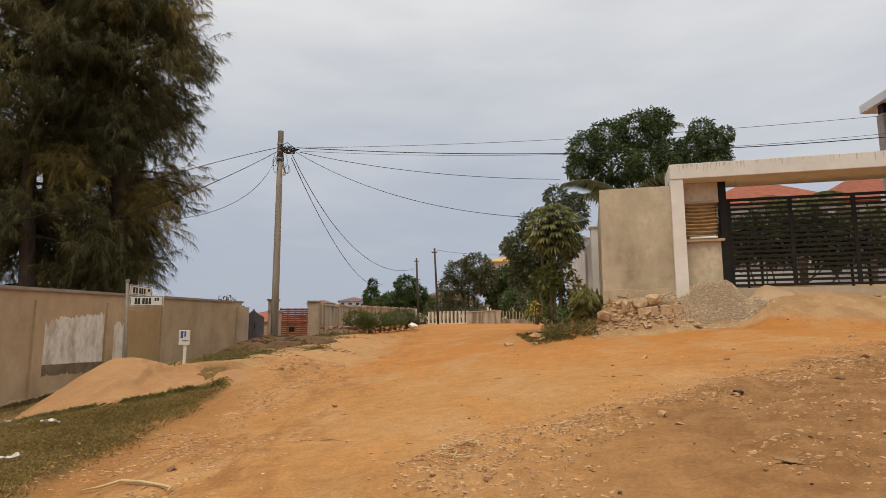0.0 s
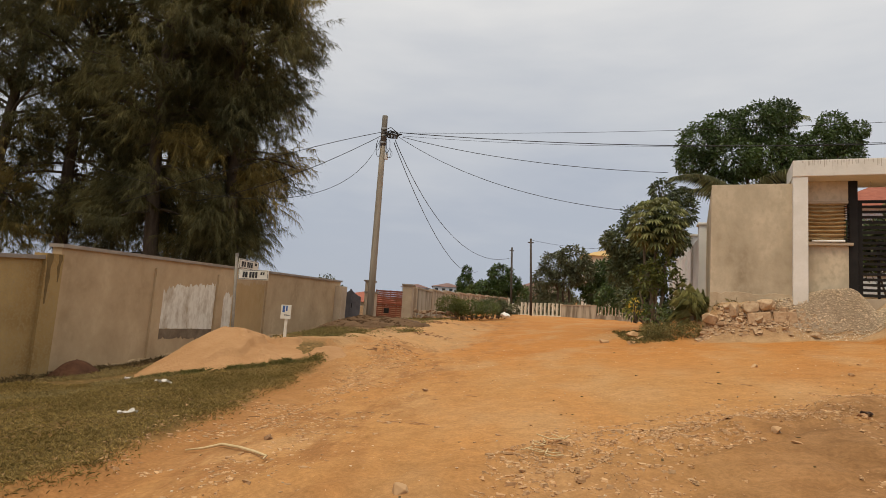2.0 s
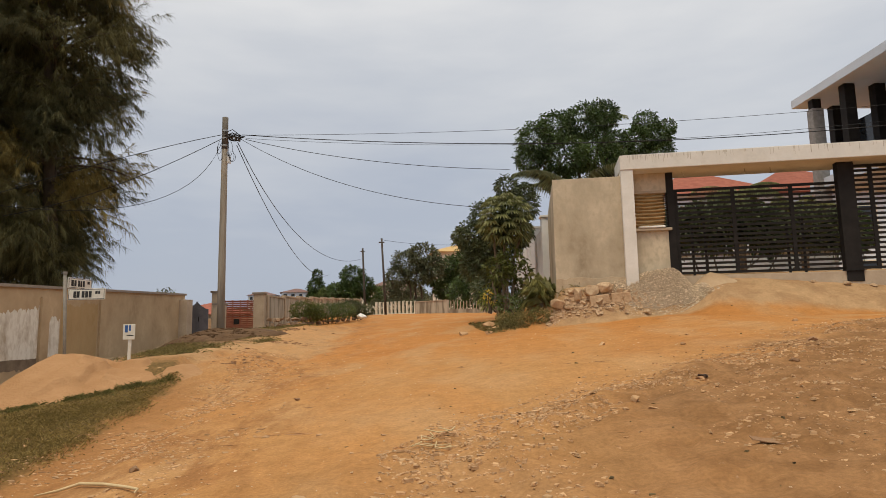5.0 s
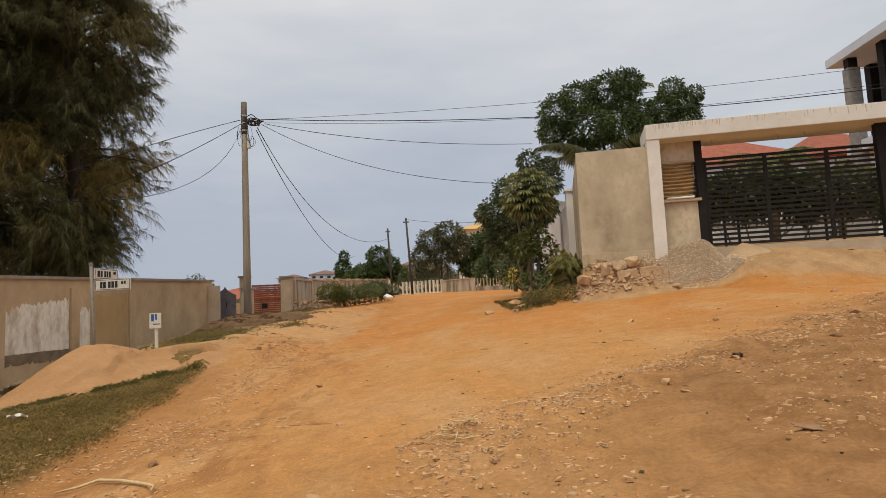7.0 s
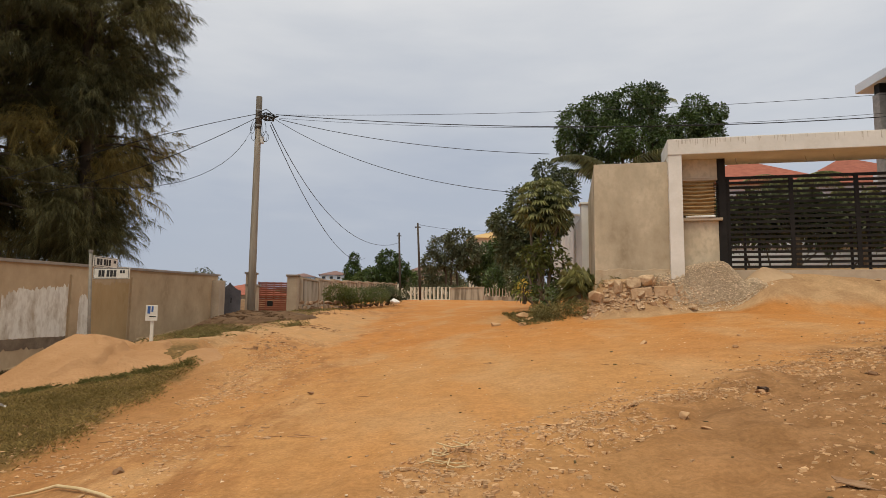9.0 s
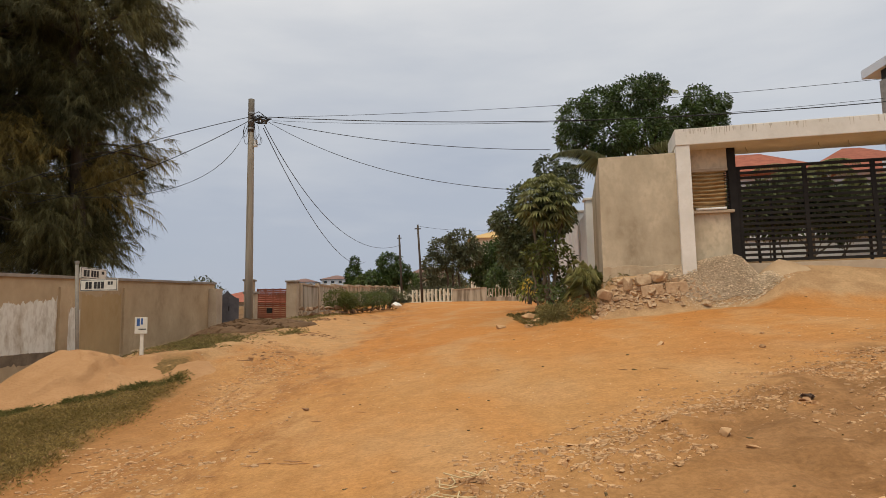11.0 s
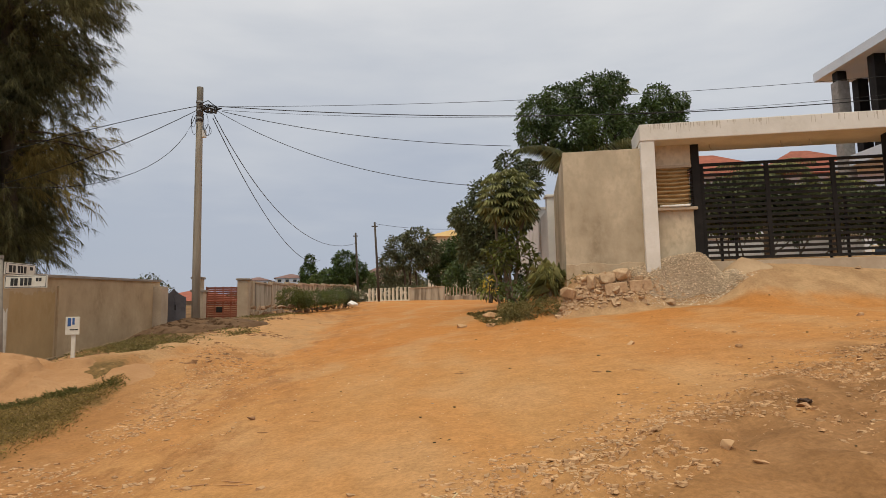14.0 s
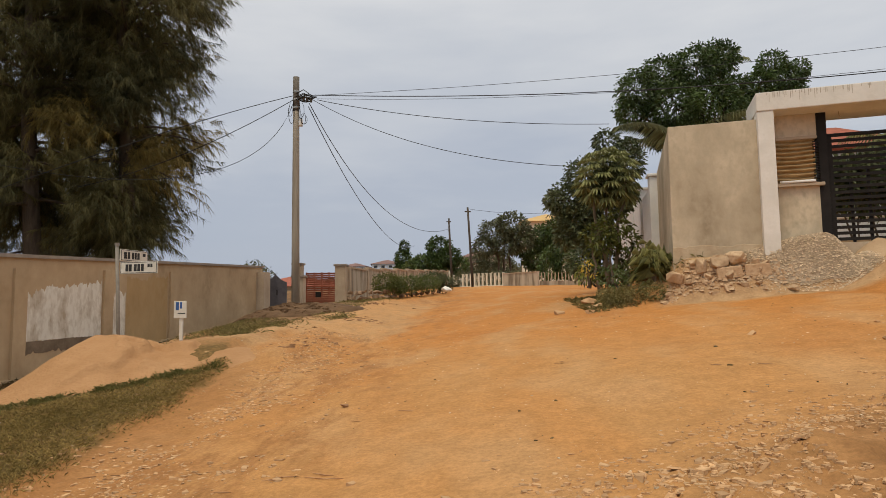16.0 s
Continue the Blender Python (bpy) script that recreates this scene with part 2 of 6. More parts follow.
STREAK = material("grey_rain_streak", (0.42, 0.37, 0.30), (0.54, 0.49, 0.41), 6, bump=0.1, fine=30)
SPLASH = material("splashed_dust", (0.40, 0.30, 0.195), (0.52, 0.42, 0.29), 3, bump=0.3, fine=14)
WHITE_WALL = material("whitewashed_wall", (0.60, 0.60, 0.60), (0.72, 0.72, 0.71), 1.0, bump=0.15, fine=14)
TAN_CONC = material("tan_cast_concrete", (0.40, 0.31, 0.22), (0.52, 0.42, 0.31), 1.4, bump=0.3, fine=16, c=(0.44, 0.35, 0.25))
PANEL_CONC = material("streaked_concrete_panel", (0.20, 0.16, 0.115), (0.47, 0.405, 0.315), 2.4, bump=0.3, fine=14, stretch=(1, 1, 0.14), spread=(0.38, 0.58))
COPING = material("cement_coping", (0.24, 0.20, 0.165), (0.34, 0.29, 0.235), 2, bump=0.3, fine=24)
BLACK_STEEL = material("black_painted_steel", (0.013, 0.011, 0.010), (0.022, 0.019, 0.017), 4, rough=0.7, bump=0.05, spec=0.2)
BLUE_STEEL = material("faded_blue_grey_steel", (0.085, 0.08, 0.09), (0.13, 0.12, 0.13), 3, rough=0.6, bump=0.1)
RED_STEEL = material("dull_red_painted_steel", (0.20, 0.055, 0.03), (0.28, 0.085, 0.045), 3, rough=0.65, bump=0.15, by_piece=0.15)
POLE_WOOD = material("weathered_pole_wood", (0.25, 0.215, 0.168), (0.36, 0.315, 0.255), 3, bump=0.5, fine=30, stretch=(3, 3, 0.2))
POLE_HEAD = material("tarred_pole_head", (0.10, 0.085, 0.07), (0.17, 0.15, 0.125), 3, bump=0.4, fine=30, stretch=(3, 3, 0.2))
POLE_DARK = material("dark_creosoted_wood", (0.05, 0.04, 0.032), (0.09, 0.075, 0.06), 3, bump=0.4, fine=30, stretch=(3, 3, 0.2))
GALV = material("galvanised_steel", (0.30, 0.30, 0.29), (0.42, 0.42, 0.41), 8, rough=0.5, bump=0.05, metal=0.6)
CABLE = material("black_cable_rubber", (0.015, 0.015, 0.016), (0.03, 0.03, 0.03), 8, rough=0.6, bump=0)
CERAMIC = material("white_porcelain", (0.6, 0.58, 0.55), (0.7, 0.68, 0.65), 6, rough=0.3, bump=0)
SIGN_WHITE = material("white_sign_enamel", (0.60, 0.56, 0.48), (0.70, 0.67, 0.60), 7, rough=0.5, bump=0.03)
SIGN_BLACK = material("black_sign_paint", (0.02, 0.02, 0.02), (0.04, 0.04, 0.04), 9, rough=0.6, bump=0)
SIGN_BLUE = material("blue_sign_paint", (0.035, 0.09, 0.26), (0.05, 0.12, 0.31), 9, rough=0.5, bump=0)
SIGN_GREY = material("dull_grey_sign_back", (0.20, 0.18, 0.15), (0.28, 0.25, 0.21), 9, rough=0.6, bump=0.05)
SAND = material("heaped_orange_sand", (0.345, 0.187, 0.086), (0.435, 0.252, 0.127), 1.6, bump=0.5, fine=22, c=(0.39, 0.215, 0.105), spec=0.1, bump_dist=0.04)
PALE_EARTH = material("dry_tan_earth", (0.40, 0.275, 0.165), (0.50, 0.36, 0.225), 2.5, bump=0.6, fine=18, spec=0.1, bump_dist=0.04)
RED_SOIL = material("dark_red_earth", (0.055, 0.026, 0.016), (0.10, 0.048, 0.028), 4, bump=0.9, fine=16, spec=0.1)
SOIL = material("dark_heaped_soil", (0.105, 0.062, 0.035), (0.17, 0.105, 0.060), 2.4, bump=0.7, fine=14, spec=0.1)
GRAVEL_BED = material("packed_crushed_stone", (0.44, 0.34, 0.235), (0.52, 0.41, 0.29), 6, bump=0.6, fine=24, c=(0.25, 0.185, 0.125))
GRAVEL = material("crushed_stone", (0.56, 0.44, 0.30), (0.70, 0.57, 0.41), 5, bump=0.3, fine=18, island=0.32, c=(0.44, 0.335, 0.225))
ROCK = material("pale_quarry_stone", (0.40, 0.265, 0.155), (0.55, 0.395, 0.25), 3, bump=0.6, fine=18, c=(0.38, 0.245, 0.14), by_piece=0.15)
BROWN_STONE = material("red_brown_clod", (0.30, 0.16, 0.08), (0.40, 0.24, 0.13), 6, bump=0.6, fine=25, by_piece=0.3)
BANK_GRIT = material("dusty_grit", (0.42, 0.242, 0.118), (0.54, 0.345, 0.182), 4, bump=0.4, fine=25, island=0.25)
KERB_STONE = material("brown_kerb_stone", (0.22, 0.145, 0.088), (0.33, 0.23, 0.15), 3, bump=0.6, fine=18, by_piece=0.25)
CRUST = material("pale_dry_crust", (0.41, 0.245, 0.122), (0.51, 0.325, 0.175), 4, bump=0.4, fine=25, island=0.2)
# near-black brown: carries the shadow on a small clod of the bank
CLOD_SHADOWY = material("dark_shadowy_clod", (0.06, 0.04, 0.03), (0.11, 0.07, 0.05), 6, bump=0.3)
MAT_STRAW = material("rolled_reed_mat", (0.30, 0.185, 0.075), (0.46, 0.325, 0.165), 4, rough=0.6, bump=0.4, fine=30, stretch=(1, 1, 3))
PLASTIC = material("white_plastic_sack", (0.70, 0.69, 0.66), (0.82, 0.81, 0.79), 8, rough=0.45, bump=0.3, fine=20)
PAPER = material("scrap_of_paper", (0.62, 0.58, 0.52), (0.75, 0.72, 0.66), 9, rough=0.8, bump=0.2)
STRAW = material("dry_straw", (0.52, 0.39, 0.21), (0.62, 0.48, 0.28), 9, rough=0.8, bump=0.1)
BARK = material("grey_brown_bark", (0.06, 0.045, 0.033), (0.11, 0.085, 0.06), 4, bump=0.7, fine=20, stretch=(2, 2, 0.4))
BARK_PALE = material("pale_bark", (0.15, 0.12, 0.085), (0.24, 0.195, 0.14), 4, bump=0.6, fine=20, stretch=(2, 2, 0.5))
ROOF_RED = material("terracotta_roof_tile", (0.24, 0.072, 0.045), (0.33, 0.11, 0.07), 3, bump=0.3, fine=10, by_piece=0.1)
ROOF_PINK = material("faded_roof_tile", (0.17, 0.10, 0.09), (0.22, 0.135, 0.12), 0.4, bump=0.1)
ROOF_YELLOW = material("yellow_ochre_roof_sheet", (0.48, 0.31, 0.12), (0.57, 0.39, 0.18), 0.6, bump=0.1)
CREAM = material("cream_house_paint", (0.66, 0.60, 0.47), (0.76, 0.71, 0.59), 0.8, bump=0.1)
HOUSE_WHITE = material("smooth_white_render", (0.62, 0.67, 0.74), (0.70, 0.75, 0.82), 0.6, bump=0.05)
# assumed yard surface, pale so that it lights the villa's soffit from below
HOUSE_GREY_PAVING = material("pale_concrete_paving", (0.42, 0.40, 0.37), (0.52, 0.50, 0.46), 1.2, bump=0.2, fine=14)
HOUSE_GREY = material("grey_stone_cladding", (0.24, 0.225, 0.215), (0.34, 0.325, 0.31), 6, bump=0.4, fine=20)
DARK_GLASS = material("dark_window_pane", (0.02, 0.025, 0.03), (0.03, 0.035, 0.04), 1, rough=0.08, bump=0, spec=0.6)
NEEDLE = leaf_material("casuarina_needles", (0.064, 0.064, 0.026), (0.158, 0.138, 0.049), 0.7, 0.3, 0.35, 0.45)
NEEDLE_RUST = leaf_material("browned_casuarina_needles", (0.17, 0.13, 0.038), (0.26, 0.195, 0.055), 0.7, 0.35, 0.5, 0.4)
LEAF_DARK = leaf_material("glossy_dark_leaves", (0.038, 0.064, 0.020), (0.10, 0.15, 0.045), 0.4, 0.2, 0.7, 0.45)
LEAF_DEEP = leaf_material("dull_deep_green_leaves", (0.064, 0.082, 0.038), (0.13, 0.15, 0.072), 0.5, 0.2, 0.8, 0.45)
LEAF_UMBRELLA = leaf_material("olive_drooping_leaflets", (0.16, 0.18, 0.065), (0.31, 0.315, 0.14), 0.4, 0.25, 1.2, 0.35)
LEAF_MID = leaf_material("mid_green_leaves", (0.07, 0.10, 0.028), (0.13, 0.165, 0.05), 0.5, 0.25, 0.8, 0.4)
LEAF_LIGHT = leaf_material("yellow_green_leaves", (0.17, 0.22, 0.045), (0.28, 0.31, 0.08), 0.5, 0.3, 0.8, 0.35)
LEAF_FROND = leaf_material("dusty_palm_fronds", (0.13, 0.145, 0.065), (0.25, 0.26, 0.125), 0.5, 0.3, 1.2, 0.35)
LEAF_SAPLING = leaf_material("young_olive_leaves", (0.085, 0.105, 0.026), (0.17, 0.185, 0.05), 0.5, 0.3, 0.8, 0.4)
LEAF_PALE = leaf_material("drooping_pale_green_leaves", (0.18, 0.205, 0.08), (0.35, 0.36, 0.165), 0.45, 0.3, 1.2, 0.4)
LEAF_DUSTY = leaf_material("dusty_grey_green_leaves", (0.080, 0.092, 0.052), (0.145, 0.150, 0.080), 0.7, 0.2, 0.6, 0.4)
LEAF_BROWN = leaf_material("dry_brown_leaves", (0.10, 0.07, 0.03), (0.16, 0.115, 0.05), 0.8, 0.2, 0.8, 0.4)
LEAF_DRYGREEN = leaf_material("dry_olive_leaves", (0.17, 0.155, 0.055), (0.28, 0.235, 0.095), 0.8, 0.3, 2.5, 0.45)
LEAF_STRAP = leaf_material("pale_strap_leaves", (0.18, 0.20, 0.075), (0.46, 0.45, 0.21), 0.5, 0.4, 3.0, 0.5)
GRASS = leaf_material("trampled_dry_grass", (0.21, 0.155, 0.046), (0.38, 0.275, 0.10), 0.8, 0.25, 0.8, 0.5)
GRASS_GREEN = leaf_material("green_verge_grass", (0.13, 0.13, 0.038), (0.25, 0.225, 0.075), 0.7, 0.3, 1.5, 0.4)
GRASS_STRAW = leaf_material("bleached_grass", (0.30, 0.225, 0.085), (0.46, 0.36, 0.17), 0.8, 0.25, 1.0, 0.4)
FLOWER = leaf_material("yellow_flower_petals", (0.55, 0.40, 0.05), (0.65, 0.50, 0.10), 0.6, 0.3, 2, 0.2)


# ---- building helpers ----
def mesh_of(name, bm, mat, smooth=False):
    me = bpy.data.meshes.new(name)
    bm.to_mesh(me)
    bm.free()
    me.materials.append(mat)
    if smooth:
        me.polygons.foreach_set("use_smooth", [True] * len(me.polygons))
    return me


def part(name, bm, mat, parent=None, label="", smooth=False, kind=""):
    ob = new(name, mesh_of(name, bm, mat, smooth))
    ob.parent = parent
    return tagged(ob, label, kind=kind)


def thing(name, m, label, category, group="", kind=""):
    ob = new(name)
    ob.empty_display_size = 0.2
    ob.matrix_world = m
    return tagged(ob, label, category, group, kind)


def box(bm, x0, x1, y0, y1, z0, z1, bevel=0.0):
    made = bmesh.ops.create_cube(bm, size=1.0, matrix=Matrix.LocRotScale(((x0 + x1) / 2, (y0 + y1) / 2, (z0 + z1) / 2), None, (x1 - x0, y1 - y0, z1 - z0)))
    if bevel:
        edges = list({e for v in made["verts"] for e in v.link_edges})
        bmesh.ops.bevel(bm, geom=edges, offset=bevel, segments=2, affect="EDGES", profile=0.6)
    return bm


def new_box(*args, **kw):
    return box(bmesh.new(), *args, **kw)


def tube(bm, points, radii, sides=8, caps=True):
    """A tube along points; radii one number or one for each point."""
    pts = [Vector(p) for p in points]
    if isinstance(radii, (int, float)):
        radii = [radii] * len(pts)
    radii = [float(r) for r in radii]
    rings = []
    for i, p in enumerate(pts):
        d = (pts[min(i + 1, len(pts) - 1)] - pts[max(i - 1, 0)]).normalized()
        side = d.cross(Vector((0.13, 0.21, 1)) if abs(d.z) < 0.9 else Vector((1, 0.1, 0))).normalized()
        up = side.cross(d)
        rings.append([bm.verts.new(p + radii[i] * (side * math.cos(a) + up * math.sin(a))) for a in [2 * math.pi * k / sides for k in range(sides)]])
    for a, b in zip(rings, rings[1:]):
        for k in range(sides):
            bm.faces.new((a[k], a[(k + 1) % sides], b[(k + 1) % sides], b[k]))
    if caps:
        bm.faces.new(rings[0][::-1])
        bm.faces.new(rings[-1])
    return bm


def three(a, m, b, n=24, end=1.0):
    """A slack line through three places, as points; m is half way."""
    a, m, b = Vector(a), Vector(m), Vector(b)
    return [a * (2 * (s - 0.5) * (s - 1)) + m * (4 * s * (1 - s)) + b * (2 * s * (s - 0.5)) for s in [end * i / n for i in range(n + 1)]]


def soft(v, lo, hi):
    s = min(1.0, max(0.0, (v - lo) / (hi - lo)))
    return s * s * (3 - 2 * s)


def ground_z(x, y):
    """The lie of the land: the road climbs ahead, its right bank higher than its left; a ramp before the gate, a bed before the side wall."""
    xe = x if x > -4 else -4 + (x + 4) * 0.55
    xe = min(xe, 6 + (xe - 6) * 0.05)
    if x < -10.5:
        xe -= 0.35 * min(-10.5 - x, 60)
    ye = min(y, 22) + 0.86 * min(max(0.0, y - 22), 28) + 0.012 * max(0.0, y - 50)
    ye = max(ye, -40)
    cross = 0.113 * (1 - 0.92 * soft(y, 18, 46))
    z = 0.46 + cross * xe + 0.06 * ye
    along = y + 0.2357 * x
    ramp = 0.68 * soft(x, 6.2, 7.4) * soft(y, 12.6, 14.9) * (1 - soft(y, 30, 40))
    foot = 0.90 * soft(x, 3.45, 4.0) * (1 - soft(x, 6.5, 7.5)) * soft(along, 15.62, 16.36) * (1 - soft(y, 17, 20))
    side = 2.3 + 0.19 * (y - 15.5)
    bed = 0.85 * soft(x, side + 0.15, side + 1.3) * soft(y, 14.9, 16.6) * (1 - soft(y, 23, 29))
    z += max(ramp, foot, bed)
    z += 0.17 * soft(x, 6.7, 7.7) * soft(along, 15.15, 16.15) * (1 - soft(y, 20, 30))
    z += 0.40 * soft(y, 10.3, 13.6) * (1 - soft(y, 26, 34)) * soft(-x, 2.0, 4.3) * (1 - soft(-x, 6.8, 8.8))
    z -= 0.20 * soft(-x, 5.8, 8.4) * (1 - soft(y, 12.5, 18.0))
    far = math.hypot(x + 8, y - 270)
    z += 13.5 * math.exp(-(far / 75) ** 2)
    return z


def rough_z(x, y):
    """Fine unevenness of the trodden earth."""
    z = 0.05 * noise.noise((x * 0.5, y * 0.5, 3.1)) + 0.03 * noise.noise((x * 1.7, y * 1.3, 7.7)) + 0.014 * noise.noise((x * 5, y * 5, 1.3))
    d = 4.73 + 0.555 * x - y
    bank = soft(d, -0.8, 0.1)
    z += 0.05 * math.exp(-((d + 0.1) / 0.45) ** 2) * (0.6 + noise.noise((x * 1.3, y * 1.3, 5.5)))
    z += 0.10 * soft(-x - 0.125 * max(0.0, y - 5.5) - 0.25 * noise.noise((y * 0.8, 1.0, 2.0)), 3.3, 3.6) * (1 - soft(y, 12, 15))
    z += bank * (0.06 * noise.noise((x * 2.6, y * 2.6, 9.1)) + 0.045 * noise.noise((x * 7, y * 7, 2.1)))
    rut = math.exp(-((x + 2.4 + 0.10 * y + 0.25 * math.sin(y * 0.5)) / 0.25) ** 2)
    z += 0.10 * soft(-x - 4.5 + 0.12 * (y - 11.8) - 0.12 * noise.noise((y * 1.3, 3.0, 1.0)), 0.0, 0.14) * soft(y, 11.6, 12.1) * (1 - soft(y, 14.8, 17)) * (1 - soft(-x, 4.9, 6.3))
    return z - 0.05 * rut * soft(y, 2, 4) * (1 - soft(y, 25, 40))


def floor_z(x, y):
    return ground_z(x, y) + rough_z(x, y)


def stone_bm(r, seed, flat=0.7, sub=1):
    """An angular stone: the hull of a few scattered corners, with chipped edges."""
    rng = np.random.default_rng(int(seed * 97) + 11)
    bm = bmesh.new()
    d = rng.normal(size=(7 + 2 * sub, 3))
    d /= np.linalg.norm(d, axis=1, keepdims=True)
    d *= rng.uniform(0.8, 1.1, (len(d), 1)) * np.array([rng.uniform(0.9, 1.35), rng.uniform(0.8, 1.1), flat])
    for p in np.sign(d) * np.abs(d / np.array([1, 1, flat])) ** 0.8 * np.array([1, 1, flat]) * r:
        bm.verts.new(p)
    hull = bmesh.ops.convex_hull(bm, input=bm.verts[:])
    bmesh.ops.delete(bm, geom=[g for g in hull["geom_interior"] if isinstance(g, bmesh.types.BMVert)], context="VERTS")
    bmesh.ops.bevel(bm, geom=bm.edges[:], offset=r * 0.06, segments=1, affect="EDGES")
    return bm


def leaves_mesh(name, base, axis, side, length, width, mat, droop=0.25):
    """One mesh of many small folded leaves: arrays of base points, axes and side vectors."""
    n = len(base)
    axis = axis / np.maximum(np.linalg.norm(axis, axis=1, keepdims=True), 1e-6)
    side = side - axis * np.sum(side * axis, axis=1, keepdims=True)
    side = side / np.maximum(np.linalg.norm(side, axis=1, keepdims=True), 1e-6)
    length, width = np.broadcast_to(length, n)[:, None], np.broadcast_to(width, n)[:, None]
    mid = base + axis * length * 0.45
    tip = base + axis * length + np.array([0, 0, -1.0]) * length * droop
    v = np.stack([base, mid + side * width / 2, tip, mid - side * width / 2], 1).reshape(-1, 3)
    me = bpy.data.meshes.new(name)
    me.vertices.add(len(v))
    me.vertices.foreach_set("co", v.ravel())
    q = np.arange(n)[:, None] * 4
    tri = np.concatenate([q + np.array([[0, 1, 2]]), q + np.array([[0, 2, 3]])], 1).ravel()
    me.loops.add(len(tri))
    me.loops.foreach_set("vertex_index", tri)
    me.polygons.add(len(tri) // 3)
    me.polygons.foreach_set("loop_start", np.arange(0, len(tri), 3))
    me.polygons.foreach_set("loop_total", np.full(len(tri) // 3, 3))
    me.update(calc_edges=True)
    me.materials.append(mat)
    return me


def needles_mesh(name, base, axis, length, width, mat, droop, rng):
    """One mesh of many thin single-triangle needles."""
    n = len(base)
    axis = axis / np.maximum(np.linalg.norm(axis, axis=1, keepdims=True), 1e-6)
    side = np.cross(axis, rng.normal(size=(n, 3)))
    side = side / np.maximum(np.linalg.norm(side, axis=1, keepdims=True), 1e-6) * width / 2
    tip = base + axis * length[:, None] - np.array([0, 0, 1.0]) * length[:, None] * droop
    v = np.stack([base - side, base + side, tip], 1).reshape(-1, 3)
    me = bpy.data.meshes.new(name)
    me.vertices.add(len(v))
    me.vertices.foreach_set("co", v.ravel())
    me.loops.add(3 * n)
    me.loops.foreach_set("vertex_index", np.arange(3 * n))
    me.polygons.add(n)
    me.polygons.foreach_set("loop_start", np.arange(0, 3 * n, 3))
    me.polygons.foreach_set("loop_total", np.full(n, 3))
    me.update(calc_edges=True)
    me.materials.append(mat)
    return me


def leafy(name, parent, base, axis, length, width, mat, droop=0.25, rng=None, label="", kind=""):
    rng = rng or np.random.default_rng(5)
    side = rng.normal(size=base.shape)
    ob = new(name, leaves_mesh(name, base, axis, side, length, width, mat, droop))
    ob.parent = parent
    return tagged(ob, label, kind=kind)


def crown_points(clumps, per_m2, rng, rough=0.25):
    """Leaf places and outward directions over the shells of clumps (x, y, z, rx, ry, rz)."""
    base, axis = [], []
    for x, y, z, rx, ry, rz in clumps:
        n = int(per_m2 * 4.2 * math.pi * ((rx * ry + rx * rz + ry * rz) / 3))
        d = rng.normal(size=(n, 3))
        d /= np.linalg.norm(d, axis=1, keepdims=True)
        r = 1 - rough * rng.random((n, 1)) ** 0.7 * 1.6
        lump = np.array([[1 + 0.22 * noise.noise((p[0] * 2.3 + x, p[1] * 2.3 + y, p[2] * 2.3 + z))] for p in d])
        base.append(np.array([x, y, z]) + d * r * lump * np.array([rx, ry, rz]))
        axis.append(d + rng.normal(scale=0.6, size=(n, 3)))
    return np.concatenate(base), np.concatenate(axis)


def limb(bm, a, b, r0, r1, rng, bend=0.12, n=5):
    a, b = Vector(a), Vector(b)
    L = (b - a).length
    pts = [a.lerp(b, i / n) + Vector(rng.normal(scale=bend * L * 0.3, size=3)) * (0 if i in (0, n) else 1) for i in range(n + 1)]
    tube(bm, pts, [r0 + (r1 - r0) * i / n for i in range(n + 1)], 7)
    return pts


def round_tree(name, x, y, z, height, clumps, leaf, size, per_m2, label, seed, trunk_r=0.12, bark=None, trunk_lean=(0, 0), stems=1, group=""):
    """A broad-leaved tree: stems, limbs to each clump and a crown of leaves. Clumps are relative to the base."""
    rng = np.random.default_rng(seed)
    root = thing(name, pose(x, y, z), label, "tree", group)
    bm = bmesh.new()
    for s in range(stems):
        off = Vector((0.35 * (s - (stems - 1) / 2), 0.1 * s, 0))
        top = Vector((trunk_lean[0], trunk_lean[1], height * 0.55)) + off * 1.6
        limb(bm, off + Vector((0, 0, -0.3)), top, trunk_r, trunk_r * 0.6, rng, 0.06, 6)
        for k, c in enumerate(clumps):
            if k % stems == s:
                limb(bm, Vector((0, 0, 0)).lerp(top, 0.75 + 0.25 * rng.random()), Vector(c[:3]) , trunk_r * 0.5, trunk_r * 0.12, rng, 0.15, 5)
    part("trunk", bm, bark or BARK, root, smooth=True)
    base, axis = crown_points(clumps, per_m2, rng)
    axis[:, 2] += 0.1
    k = len(base)
    leafy("crown", root, base, axis, size * rng.uniform(0.7, 1.3, k), size * 0.42 * rng.uniform(0.8, 1.2, k), leaf, 0.3, rng)
    return root

